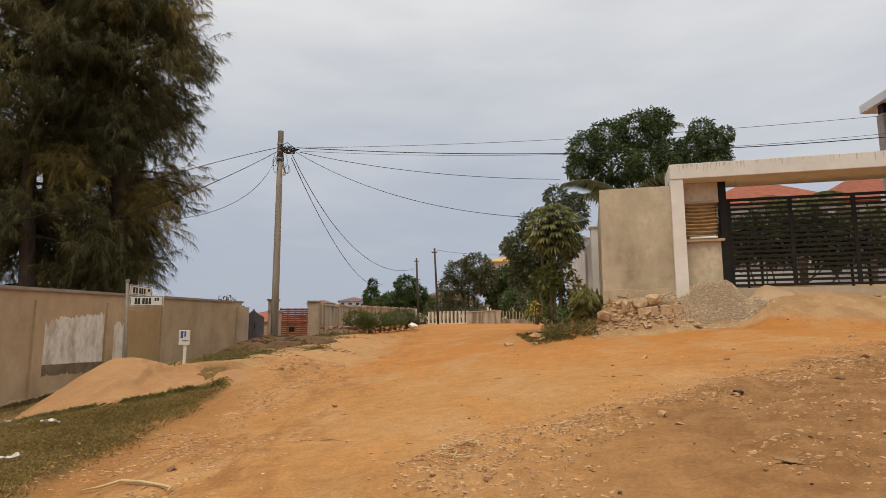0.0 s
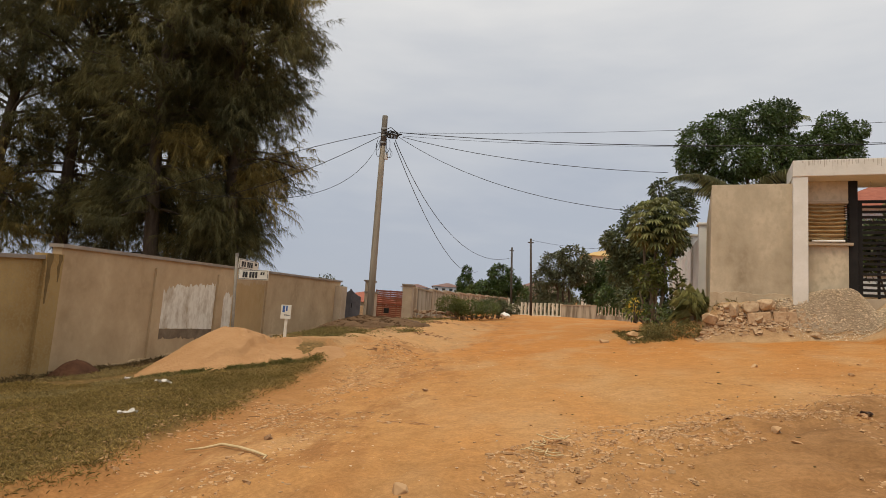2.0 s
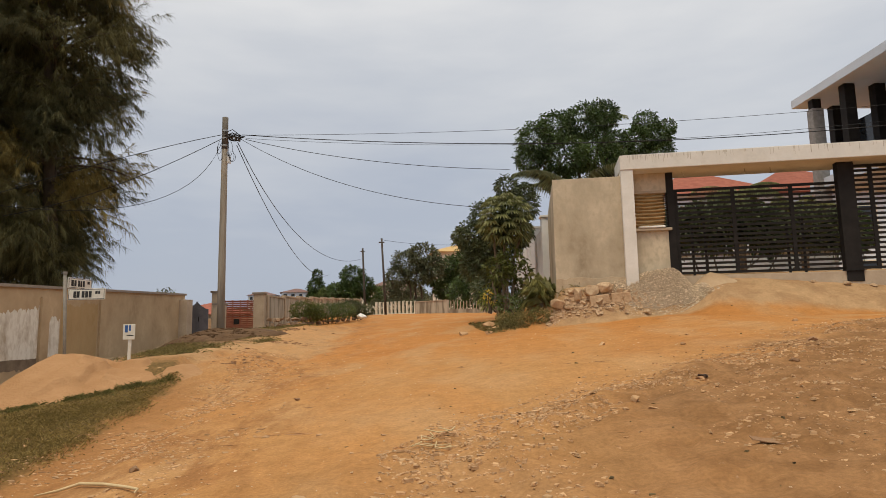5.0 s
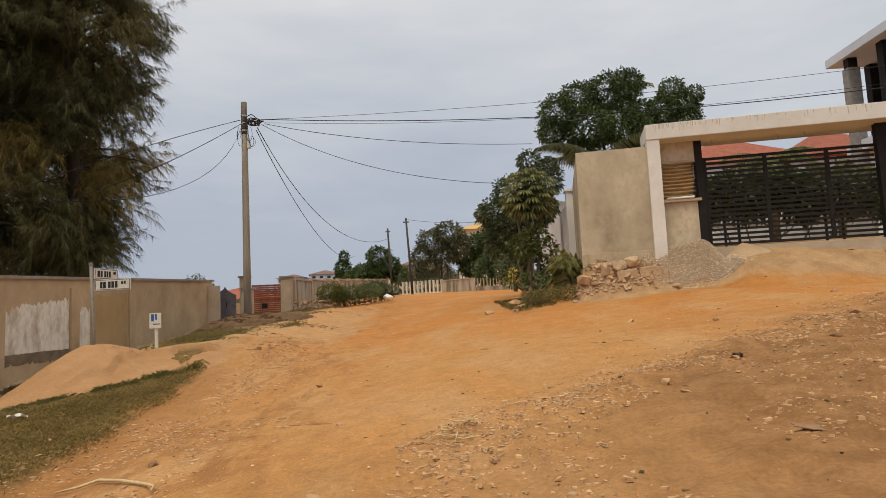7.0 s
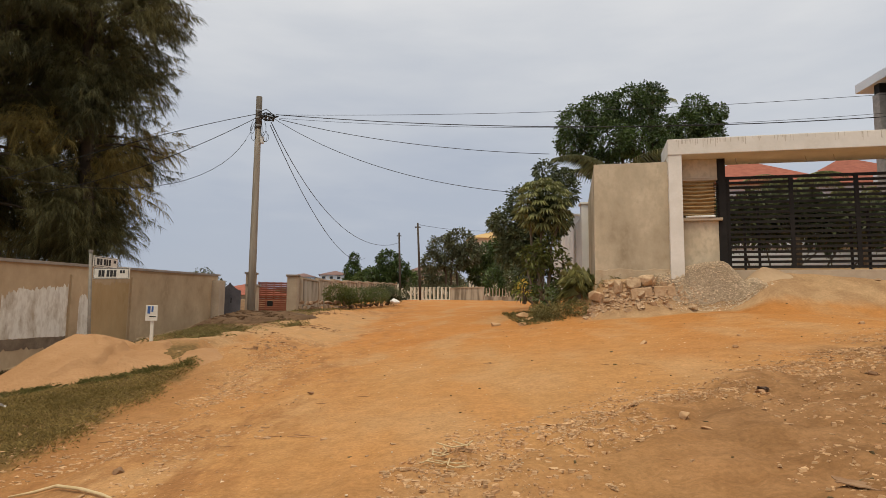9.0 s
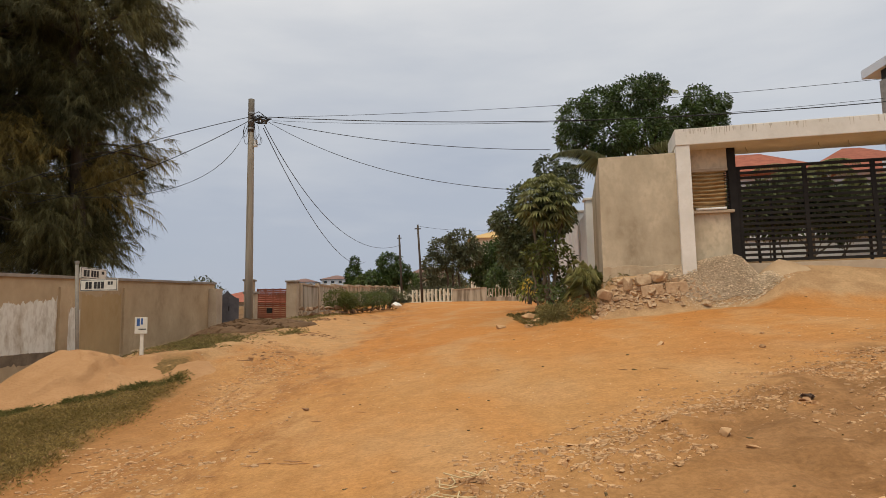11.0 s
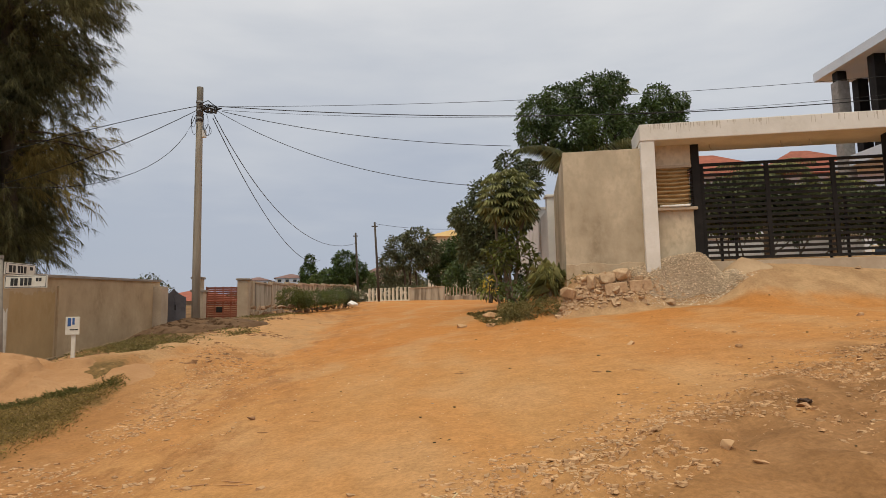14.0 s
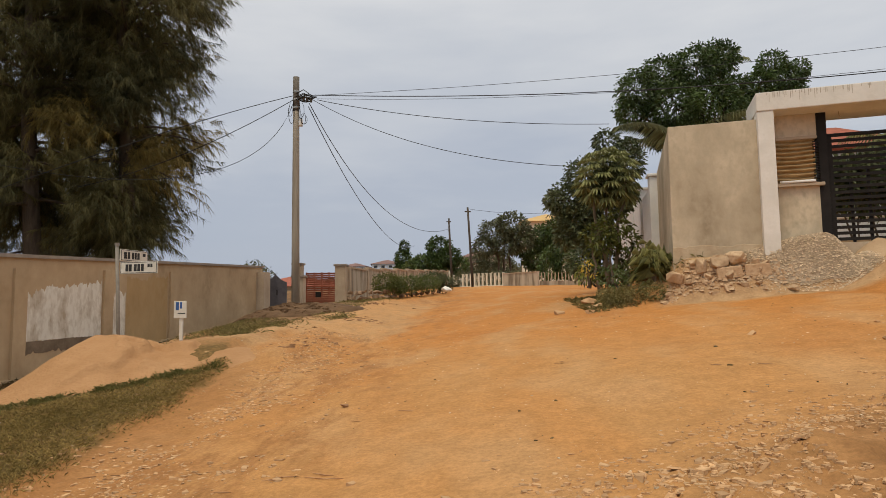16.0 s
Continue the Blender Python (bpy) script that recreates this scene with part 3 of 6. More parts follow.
# ---- ground: one sheet out to the horizon ----
def ground_sheet():
    def axis_lines(lo, hi, c0, c1, step):
        lines = list(np.arange(c0, c1 + 1e-6, step))
        s, v = step, c1
        while v < hi:
            s *= 1.16
            v += s
            lines.append(v)
        s, v = step, c0
        while v > lo:
            s *= 1.16
            v -= s
            lines.insert(0, v)
        return lines
    xs, ys = axis_lines(-1500, 1500, -8, 9, 0.1), axis_lines(-300, 3000, 2.0, 18, 0.1)
    nx = len(xs)
    verts = [(x, y, floor_z(x, y) if -15 < x < 25 and -10 < y < 60 else ground_z(x, y)) for y in ys for x in xs]
    faces = [(j * nx + i, j * nx + i + 1, (j + 1) * nx + i + 1, (j + 1) * nx + i) for j in range(len(ys) - 1) for i in range(nx - 1)]
    me = bpy.data.meshes.new("ground")
    me.from_pydata(verts, [], faces)
    me.materials.append(DIRT)
    me.polygons.foreach_set("use_smooth", [True] * len(me.polygons))
    return tagged(new("ground", me), "orange laterite dirt road and trodden verge climbing a hill", "ground", kind="structure")


ground_sheet()


# ---- boundary wall on the low side ----
def wall_x(y):
    return -9.33 - 0.057 * (16.8 - y)


def left_wall():
    """Plastered wall with pilasters and a coping that climbs with the road, and a lower ochre length before it."""
    root = thing("wall_west", pose(0, 0, 0), "brown-grey plastered boundary wall with pilasters and coping", "wall", kind="structure")

    def run(y0, y1, z0, z1, base, off0, off1, bm=None):
        """A slab that follows the wall between y0 and y1; z0, z1: its tops; off: from the face, positive towards the road."""
        bm = bm or bmesh.new()
        ring = []
        for y, zt in ((y0, z0), (y1, z1)):
            zb = base(y) if callable(base) else base
            ring.append([bm.verts.new((wall_x(y) + o, y, z)) for o, z in ((off0, zb), (off1, zb), (off1, zt), (off0, zt))])
        a, b = ring
        for k in range(4):
            bm.faces.new((a[k], a[(k + 1) % 4], b[(k + 1) % 4], b[k]))
        bm.faces.new(a[::-1])
        bm.faces.new(b)
        bmesh.ops.recalc_face_normals(bm, faces=bm.faces)
        return bm

    def top(y):
        return 2.84 + (3.42 - 2.84) / 14.9 * (y - 11.2)

    def low(y):
        return ground_z(wall_x(y), y) - 0.5
    part("panel", run(11.1, 26.1, top(11.1) - 0.06, top(26.1) - 0.06, low, -0.22, 0.0), PLASTER_BROWN, root)
    part("coping", run(11.05, 26.15, top(11.05), top(26.15), lambda y: top(y) - 0.075, -0.27, 0.06), COPING, root, "cement coping")
    for y in (14.15, 16.88, 19.75):
        part("pilaster", run(y - 0.17, y + 0.17, top(y) - 0.30, top(y) - 0.28, low, 0.0, 0.06), PLASTER_BROWN, root)
    part("pilaster", run(25.55, 26.14, 3.15, 3.17, low, 0.0, 0.30), TAN_CONC, root, "tan end pilaster")
    def ragged(y0, y1, zt0, zt1, zb, off, amount, seed, n=60, foot=0.04):
        """A thin coat with brushed, uneven upper and lower edges."""
        bm = bmesh.new()
        cols = []
        for k in range(n + 1):
            f = k / n
            y = y0 + (y1 - y0) * f
            up = zt0 + (zt1 - zt0) * f + amount * (noise.noise((y * 1.5, seed, 0)) + 0.8 * noise.noise((y * 9, seed, 3)) + 0.5 * noise.noise((y * 27, seed, 4)))
            if zb is None:
                up = ground_z(wall_x(y), y) + 0.10 + amount * (noise.noise((y * 1.5, seed, 0)) + 0.8 * noise.noise((y * 9, seed, 3)))
            down = (up - 0.5 if zb is None else zb) + foot * (noise.noise((y * 2, seed, 7)) + noise.noise((y * 11, seed, 9)))
            cols.append([bm.verts.new((wall_x(y) + o, y, z)) for o, z in ((-0.02, down), (off, down), (off, up), (-0.02, up))])
        for a, b in zip(cols, cols[1:]):
            for i in range(4):
                bm.faces.new((a[i], a[(i + 1) % 4], b[(i + 1) % 4], b[i]))
        bmesh.ops.recalc_face_normals(bm, faces=bm.faces)
        return bm
    part("limewash", ragged(14.36, 16.68, 2.15, 2.52, 1.18, 0.005, 0.16, 2.0, 110), LIMEWASH, root, "flaking patch of limewash")
    part("limewash", ragged(17.1, 17.6, 2.30, 2.2, 1.1, 0.005, 0.2, 5.0, 30), LIMEWASH, root, "narrow streak of limewash")
    part("ochre_wash", ragged(17.64, 19.5, 2.60, 2.70, 0.7, 0.004, 0.12, 7.0), OCHRE_WASH, root, "faded ochre wash on the plaster")
    part("damp_band", ragged(14.36, 16.68, 1.17, 1.20, 0.93, 0.008, 0.02, 8.0, 60, 0.08), DAMP, root, "damp dark band at the foot")
    part("rough_footing", ragged(11.2, 25.4, 0, 0, None, 0.07, 0.10, 11.0, 220), PLASTER_BROWN, root, "rough cement footing")
    part("panel", run(2.0, 10.72, 1.75, 2.48, low, -0.20, -0.03), PLASTER_OCHRE, root, "ochre painted plaster")
    part("coping", run(2.0, 10.75, 1.82, 2.56, lambda y: 1.75 + 0.0837 * (y - 2) , -0.24, 0.03), COPING, root, "dark cement coping")
    part("pillar", run(10.7, 11.12, 2.60, 2.62, low, -0.24, 0.05), PLASTER_OCHRE, root, "stained ochre pillar")
    for y, w, h, sd in ((10.78, 0.07, 1.0, 1.0), (11.03, 0.05, 0.55, 4.0)):
        bm = bmesh.new()
        cols = []
        for k in range(15):
            q = k / 14
            ww = w * (1 - 0.75 * q) * (1 + 0.5 * noise.noise((q * 5, sd, 0)))
            mid_y = y + 0.03 * noise.noise((q * 3, sd, 5))
            cols.append([bm.verts.new((wall_x(yy) + o, yy, 2.60 - h * q)) for yy, o in ((mid_y - ww, 0.04), (mid_y - ww, 0.053), (mid_y + ww, 0.053), (mid_y + ww, 0.04))])
        for a, b in zip(cols, cols[1:]):
            for i in range(3):
                bm.faces.new((a[i], a[i + 1], b[i + 1], b[i]))
        bmesh.ops.recalc_face_normals(bm, faces=bm.faces)
        part("rain_stain", bm, STAIN, root, "dark rain stain")
    return root


left_wall()


# ---- gates and wall farther along ----
def small_gate():
    root = thing("double_gate", pose(-8.55, 26.9, 1.45, 0, 0, 12), "blue-grey sheet steel double gate with a curved top", "gate")
    for s in (-1, 1):
        bm = bmesh.new()
        n = 10
        front, back = [], []
        for k in range(n + 1):
            u = k / n
            x = s * (0.01 + 0.44 * u)
            zt = 1.66 - 0.30 * (1 - (1 - u) ** 1.5)
            front.append((bm.verts.new((x, -0.02, 0.02)), bm.verts.new((x, -0.02, zt))))
            back.append((bm.verts.new((x, 0.02, 0.02)), bm.verts.new((x, 0.02, zt))))
        for k in range(n):
            bm.faces.new((front[k][0], front[k + 1][0], front[k + 1][1], front[k][1]))
            bm.faces.new((back[k][0], back[k][1], back[k + 1][1], back[k + 1][0]))
            bm.faces.new((front[k][1], front[k + 1][1], back[k + 1][1], back[k][1]))
        for row in (0, n):
            bm.faces.new((front[row][0], front[row][1], back[row][1], back[row][0]))
        bmesh.ops.recalc_face_normals(bm, faces=bm.faces)
        leaf = part("leaf", bm, BLUE_STEEL, root)
        part("stile", new_box(s * 0.02 - 0.02, s * 0.02 + 0.02, -0.04, -0.02, 0.05, 1.68), BLUE_STEEL, leaf)
    part("pull_handle", new_box(0.05, 0.09, -0.07, -0.04, 0.85, 1.05), BLACK_STEEL, root, "black pull handle")
    return root


small_gate()


def gate_pillar(x, y, z, h, w, label):
    root = thing("gate_pillar", pose(x, y, z), label, "pillar", "pillars of the roadside gates")
    part("shaft", new_box(-w / 2, w / 2, -w / 2, w / 2, -0.6, h, bevel=0.015), TAN_CONC, root)
    part("cap", new_box(-w / 2 - 0.06, w / 2 + 0.06, -w / 2 - 0.06, w / 2 + 0.06, h, h + 0.09, bevel=0.015), COPING, root, "cement cap")
    return root


gate_pillar(-8.0, 28.3, 1.75, 1.30, 0.45, "low tan concrete pillar beside a steel gate")
gate_pillar(-9.05, 31.6, 1.8, 2.0, 0.42, "tan concrete gate pillar with a flat cap")
gate_pillar(-7.30, 33.0, 1.9, 1.90, 0.52, "tan concrete gate pillar with a flat cap")


def red_gate():
    x0, x1, h = 0.0, 1.52, 1.58
    root = thing("slatted_gate", pose(-9.02, 32.75, 1.92, 0, 0, 2), "dull red steel gate of close horizontal slats", "gate")
    for x in (0.03, 0.42, 0.80, 1.16, 1.49):
        part("stile", new_box(x - 0.03, x + 0.03, -0.03, 0.03, 0, h), RED_STEEL, root)
    shared = mesh_of("slat", new_box(x0, x1, -0.045, -0.012, -0.043, 0.043), RED_STEEL)
    for k in range(15):
        ob = new("slat", shared)
        ob.parent = root
        ob.location = (0, 0, 0.06 + k * 0.104)
    part("lock_plate", new_box(0.5, 0.78, -0.06, -0.046, 0.35, 0.62), BLACK_STEEL, root, "dark lock plate")


red_gate()


def panel_wall():
    """Cast panels between posts, running away along the street."""
    a, b = Vector((-7.05, 33.4, 2.0)), Vector((-3.6, 58.0, 3.1))
    root = thing("panel_wall", pose(a.x, a.y, a.z, 0, 0, math.degrees(math.atan2((b - a).y, (b - a).x))), "streaked concrete panel wall with posts and a pale coping", "wall", kind="structure")
    length, n = (b - a).xy.length, 9
    step = length / n
    rise = (b.z - a.z) / n
    for k in range(n):
        x0, z0 = k * step, k * rise
        part("panel", new_box(x0 + 0.2, x0 + step, -0.06, 0.06, z0 - 0.5, z0 + 1.72), PANEL_CONC, root)
        part("post", new_box(x0, x0 + 0.2, -0.11, 0.11, z0 - 0.5, z0 + 1.80), TAN_CONC, root)
        part("coping", new_box(x0 + 0.2, x0 + step, -0.12, 0.12, z0 + 1.72, z0 + 1.80), TAN_CONC, root)


panel_wall()


def planter():
    """Low rubble kerb before the panel wall, with clipped shrubs behind it."""
    a, b = Vector((-6.5, 31.2, 0)), Vector((-2.2, 37.5, 0))
    root = thing("stone_kerb", pose(0, 0, 0), "low rubble stone retaining kerb before a hedge", "kerb")
    rng = np.random.default_rng(8)
    for k in range(64):
        p = a.lerp(b, (k // 2 + 0.5) / 32)
        z = ground_z(p.x, p.y)
        ob = part("stone", stone_bm(0.15, k, 0.9), KERB_STONE, root)
        ob.location = (p.x + 0.05 * rng.normal(), p.y, z + 0.12 + 0.26 * (k % 2) + 0.04 * rng.random())
        ob.rotation_euler = (0, 0, rng.random() * 6)


planter()


def shrub(x, y, z, clumps, leaf, size, per_m2, label, seed, name="shrub", group="", stems=True):
    rng = np.random.default_rng(seed)
    root = thing(name, pose(x, y, z), label, "shrub", group)
    if stems:
        for c in clumps:
            bm = bmesh.new()
            limb(bm, (c[0] * 0.5, c[1] * 0.5, -0.1), (c[0], c[1], c[2]), 0.03, 0.01, rng, 0.2, 4)
            part("stem", bm, BARK, root)
    base, axis = crown_points(clumps, per_m2, rng, 0.3)
    k = len(base)
    leafy("foliage", root, base, axis, size * rng.uniform(0.7, 1.3, k), size * 0.45 * rng.uniform(0.8, 1.2, k), leaf, 0.2, rng)
    return root


HEDGE = "clipped shrubs before the panel wall"
shrub(-5.15, 33.6, 2.0, [(0, 0, 0.95, 0.8, 0.6, 0.6), (0.5, 0.2, 0.85, 0.7, 0.5, 0.5)], LEAF_SAPLING, 0.09, 420, "bright yellow-green rounded shrub before a wall", 1, group=HEDGE)
shrub(-4.1, 34.6, 2.1, [(0, 0, 0.85, 1.0, 0.6, 0.5), (0.8, 0.5, 0.88, 0.9, 0.6, 0.5), (-0.6, -0.3, 0.62, 0.7, 0.4, 0.28)], LEAF_MID, 0.08, 420, "dull green rounded shrub before a wall", 2, group=HEDGE)
shrub(-2.95, 36.6, 2.25, [(0, 0, 0.95, 0.8, 0.6, 0.55), (0.5, 0.3, 0.8, 0.7, 0.5, 0.5)], LEAF_DEEP, 0.09, 420, "dark green rounded shrub before a wall", 3, group=HEDGE)


# ---- utility poles and cables ----
def utility_pole():
    root = thing("utility_pole", pose(-6.36, 22.5, 1.25), "tall weathered round utility pole with cable clamps", "utility pole", "utility poles")
    bm = bmesh.new()
    tube(bm, [(0.0, 0, -0.5), (-0.02, 0, 3), (-0.03, 0, 6), (-0.04, 0, 8.32)], [0.14, 0.128, 0.112, 0.10], 12)
    part("shaft", bm, POLE_WOOD, root, smooth=True)
    bm = bmesh.new()
    tube(bm, [(-0.036, 0, 7.15), (-0.042, 0, 8.34)], [0.111, 0.106], 12)
    part("pole_head", bm, POLE_HEAD, root, "dark tarred pole head", smooth=True)
    for z in (7.25, 7.52, 7.80):
        bm = bmesh.new()
        tube(bm, [(-0.04, 0, z), (-0.04, 0, z + 0.06)], 0.118, 12)
        part("clamp_band", bm, GALV, root, "steel clamp band")
    bm = bmesh.new()
    tube(bm, [(0.0, -0.02, 7.58), (0.32, -0.03, 7.62), (0.50, -0.05, 7.56)], 0.03, 6)
    part("bracket_arm", bm, GALV, root, "steel cable bracket")
    for k in range(4):
        bm = bmesh.new()
        tube(bm, [(0.10 + 0.13 * k, -0.05, 7.52 - 0.03 * k), (0.10 + 0.13 * k, -0.05, 7.64 - 0.03 * k)], [0.035, 0.05], 8)
        part("insulator", bm, POLE_DARK, root, "dark insulator")
    bm = bmesh.new()
    rng = np.random.default_rng(4)
    for k in range(5):
        c = Vector((0.22 + 0.12 * rng.random(), -0.06, 7.5 + 0.12 * rng.random()))
        tube(bm, [c + Vector((0.20 * math.cos(a) * (1 + 0.2 * rng.random()), 0, 0.11 * math.sin(a))) for a in np.linspace(0, 6.2, 14)], 0.012, 5)
    part("cable_loops", bm, CABLE, root, "slack black cable loops")
    for k, (dx, w, z0, drop) in enumerate(((-0.16, 0.10, 7.45, 0.75), (-0.20, 0.07, 7.30, 0.35), (0.18, 0.10, 7.40, 0.55), (0.26, 0.08, 7.05, 0.40), (0.30, 0.10, 6.95, 0.30))):
        bm = bmesh.new()
        tube(bm, [(dx + w * math.sin(a) * (1 if dx > 0 else -1), -0.10 - 0.02 * k, z0 - drop * (1 - math.cos(a)) / 2) for a in np.linspace(0.2, 5.9, 16)], 0.008, 5)
        part("jumper_wire", bm, CABLE, root, "thin slack jumper wire")
    for k in range(3):
        bm = bmesh.new()
        tube(bm, [(-0.04, -0.11, 7.72 - 0.1 * k), (0.25, -0.10, 7.86 - 0.12 * k), (0.55, -0.08, 7.62 - 0.04 * k), (0.70, -0.08, 7.60)], 0.014, 6)
        part("tail_cable", bm, CABLE, root, "thick black cable tail")
    part("fuse_box", new_box(0.08, 0.20, -0.10, 0.02, 6.62, 6.86, bevel=0.02), CERAMIC, root, "pale fuse box")
    bm = bmesh.new()
    tube(bm, [(0.1, -0.1, 7.5), (0.14, -0.12, 7.1), (0.13, -0.1, 6.86)], 0.012, 5)
    part("drop_wire", bm, CABLE, root)


utility_pole()


def thin_pole(x, y, z, h, r, lean, label):
    root = thing("utility_pole", pose(x, y, z), label, "utility pole", "utility poles")
    bm = bmesh.new()
    tube(bm, [(0, 0, -0.5), (lean * 0.5, 0, h * 0.5), (lean, 0, h)], [r, r * 0.85, r * 0.7], 10)
    part("shaft", bm, POLE_DARK, root, smooth=True)
    part("crossarm", new_box(lean - 0.22, lean + 0.22, -0.05, 0.05, h - 0.35, h - 0.27), POLE_DARK, root)


thin_pole(-1.12, 47.8, 3.1, 5.8, 0.10, -0.3, "slim dark wooden utility pole beside the road")
thin_pole(-3.3, 60.0, 3.2, 6.6, 0.12, -0.25, "dark wooden utility pole beyond the wall")


def cable(a, m, b, r, label, end=1.0):
    bm = bmesh.new()
    tube(bm, three(a, m, b, 28, end), r, 5)
    ob = new("cable", mesh_of("cable", bm, CABLE, True))
    tagged(ob, label, "cable", "overhead cables")


cable((-5.75, 22.4, 8.91), (3.85, 20.2, 7.94), (12.98, 18.0, 7.70), 0.014, "thick black twisted cable slung across the road", 1.35)
cable((-5.85, 22.4, 8.90), (3.87, 20.2, 8.44), (13.05, 18.0, 8.37), 0.007, "thin black cable slung across the road", 1.35)
cable((-5.64, 22.4, 8.78), (3.85, 20.2, 7.91), (12.99, 18.0, 7.81), 0.006, "thin black cable slung across the road", 1.35)
cable((-5.64, 22.4, 8.74), (-1.02, 23.0, 8.10), (4.29, 24.0, 8.05), 0.011, "black cable running into a tree")
cable((-5.85, 22.4, 8.78), (-1.97, 21.8, 6.92), (2.48, 21.0, 5.94), 0.010, "slack black service cable")
cable((-5.97, 22.5, 8.55), (-5.9, 38.0, 5.95), (-6.49, 58.0, 7.14), 0.015, "black cable along the street")
cable((-5.94, 22.5, 8.66), (-5.1, 38.5, 6.75), (-3.55, 60.0, 8.82), 0.015, "black cable along the street")
cable((-6.48, 22.5, 8.95), (-8.96, 22.0, 8.16), (-11.78, 21.0, 6.92), 0.012, "black cable running into the tall trees", 1.5)
cable((-6.47, 22.5, 8.82), (-8.81, 22.0, 7.42), (-10.99, 21.5, 6.38), 0.012, "black cable running into the tall trees", 1.5)
cable((-6.51, 22.5, 8.66), (-8.85, 21.0, 6.04), (-14.25, 19.0, 6.05), 0.009, "slack black cable before the tall trees", 1.5)
cable((-1.42, 47.8, 8.80), (1.28, 49.0, 8.62), (4.47, 50.0, 8.66), 0.012, "thin far cable above the road")


# ---- gatehouse on the high side ----
GATE_TURN = -13.26
GATE_AT = pose(5.457, 14.846, 0, 0, 0, GATE_TURN)


def gatehouse():
    """Grey wall, white post and lintel, wicket wall with an opening. Its front runs along local x; local +y leads into the yard."""
    root = thing("gate_wall", GATE_AT, "grey plastered gate wall with a white concrete post and lintel", "wall", kind="structure")
    part("wall_slab", new_box(-1.727, -0.02, 0.156, 0.40, 1.8, 5.506, bevel=0.014), PLASTER_GREY, root)
    side = part("return_wall", new_box(0.003, 0.237, 0.0, 4.75, 1.8, 5.502, bevel=0.01), PLASTER_GREY, root)
    side.matrix_basis = pose(-1.727, 0.402, 0, 0, 0, 1.4)
    part("post", new_box(-0.03, 0.27, 0.0, 0.34, 2.0, 5.619, bevel=0.014), WHITE_CONC, root, "white painted concrete post")
    lintel = part("lintel", new_box(-0.04, 12.0, -0.02, 1.22, 5.619, 5.996, bevel=0.018), WHITE_CONC, root, "white painted concrete lintel")
    rng = np.random.default_rng(3)
    for k in range(90):
        x = 0.1 + (abs(rng.normal()) * 0.9 if k < 40 else rng.random() * 7)
        h = 0.04 + 0.17 * rng.random() ** 1.5
        part("rain_streak", new_box(x, x + 0.004 + 0.010 * rng.random(), -0.0225, -0.0195, 5.98 - h, 5.98), STREAK, lintel)
    for u, w in ((1.55, 0.010), (3.05, 0.008), (3.65, 0.008)):
        hook = bmesh.new()
        tube(hook, [(u, 0.55, 5.62), (u + 0.01, 0.55, 5.54), (u + 0.04, 0.55, 5.50)], w, 6)
        part("lamp_wire", hook, STREAK, lintel, "bare wire end hanging from the soffit")
    part("end_wall", new_box(-0.015, 0.12, 0.342, 2.2, 2.0, 5.617), PLASTER_GREY, root)
    part("wicket_wall", new_box(0.12, 1.12, 0.50, 0.72, 2.0, 4.12), PLASTER_GREY, root)
    part("wicket_head", new_box(0.12, 1.12, 0.50, 0.72, 5.16, 5.618), PLASTER_GREY, root)
    part("head_rail", new_box(0.12, 1.12, 0.46, 0.72, 5.09, 5.158, bevel=0.008), TAN_CONC, root, "pale concrete rail over the opening")
    part("sill", new_box(0.12, 1.20, 0.40, 0.74, 4.12, 4.185, bevel=0.01), TAN_CONC, root, "projecting concrete sill")
    part("threshold", new_box(1.14, 9.0, 0.42, 0.95, 2.4, 2.955, bevel=0.012), TAN_CONC, root, "low concrete threshold")
    dust = bmesh.new()
    n = 46
    cols = []
    for k in range(n + 1):
        u = -1.73 + 1.70 * k / n
        up = 2.95 + 0.09 * noise.noise((u * 2.2, 1.0, 0)) + 0.05 * noise.noise((u * 9, 4.0, 0))
        cols.append([dust.verts.new((u, o, z)) for o, z in ((0.152, 2.3), (0.152, up), (0.158, up + 0.01))])
    for a, b in zip(cols, cols[1:]):
        for i in range(2):
            dust.faces.new((a[i], b[i], b[i + 1], a[i + 1]))
    part("splash_band", dust, SPLASH, root, "band of splashed orange dust at the foot")


gatehouse()


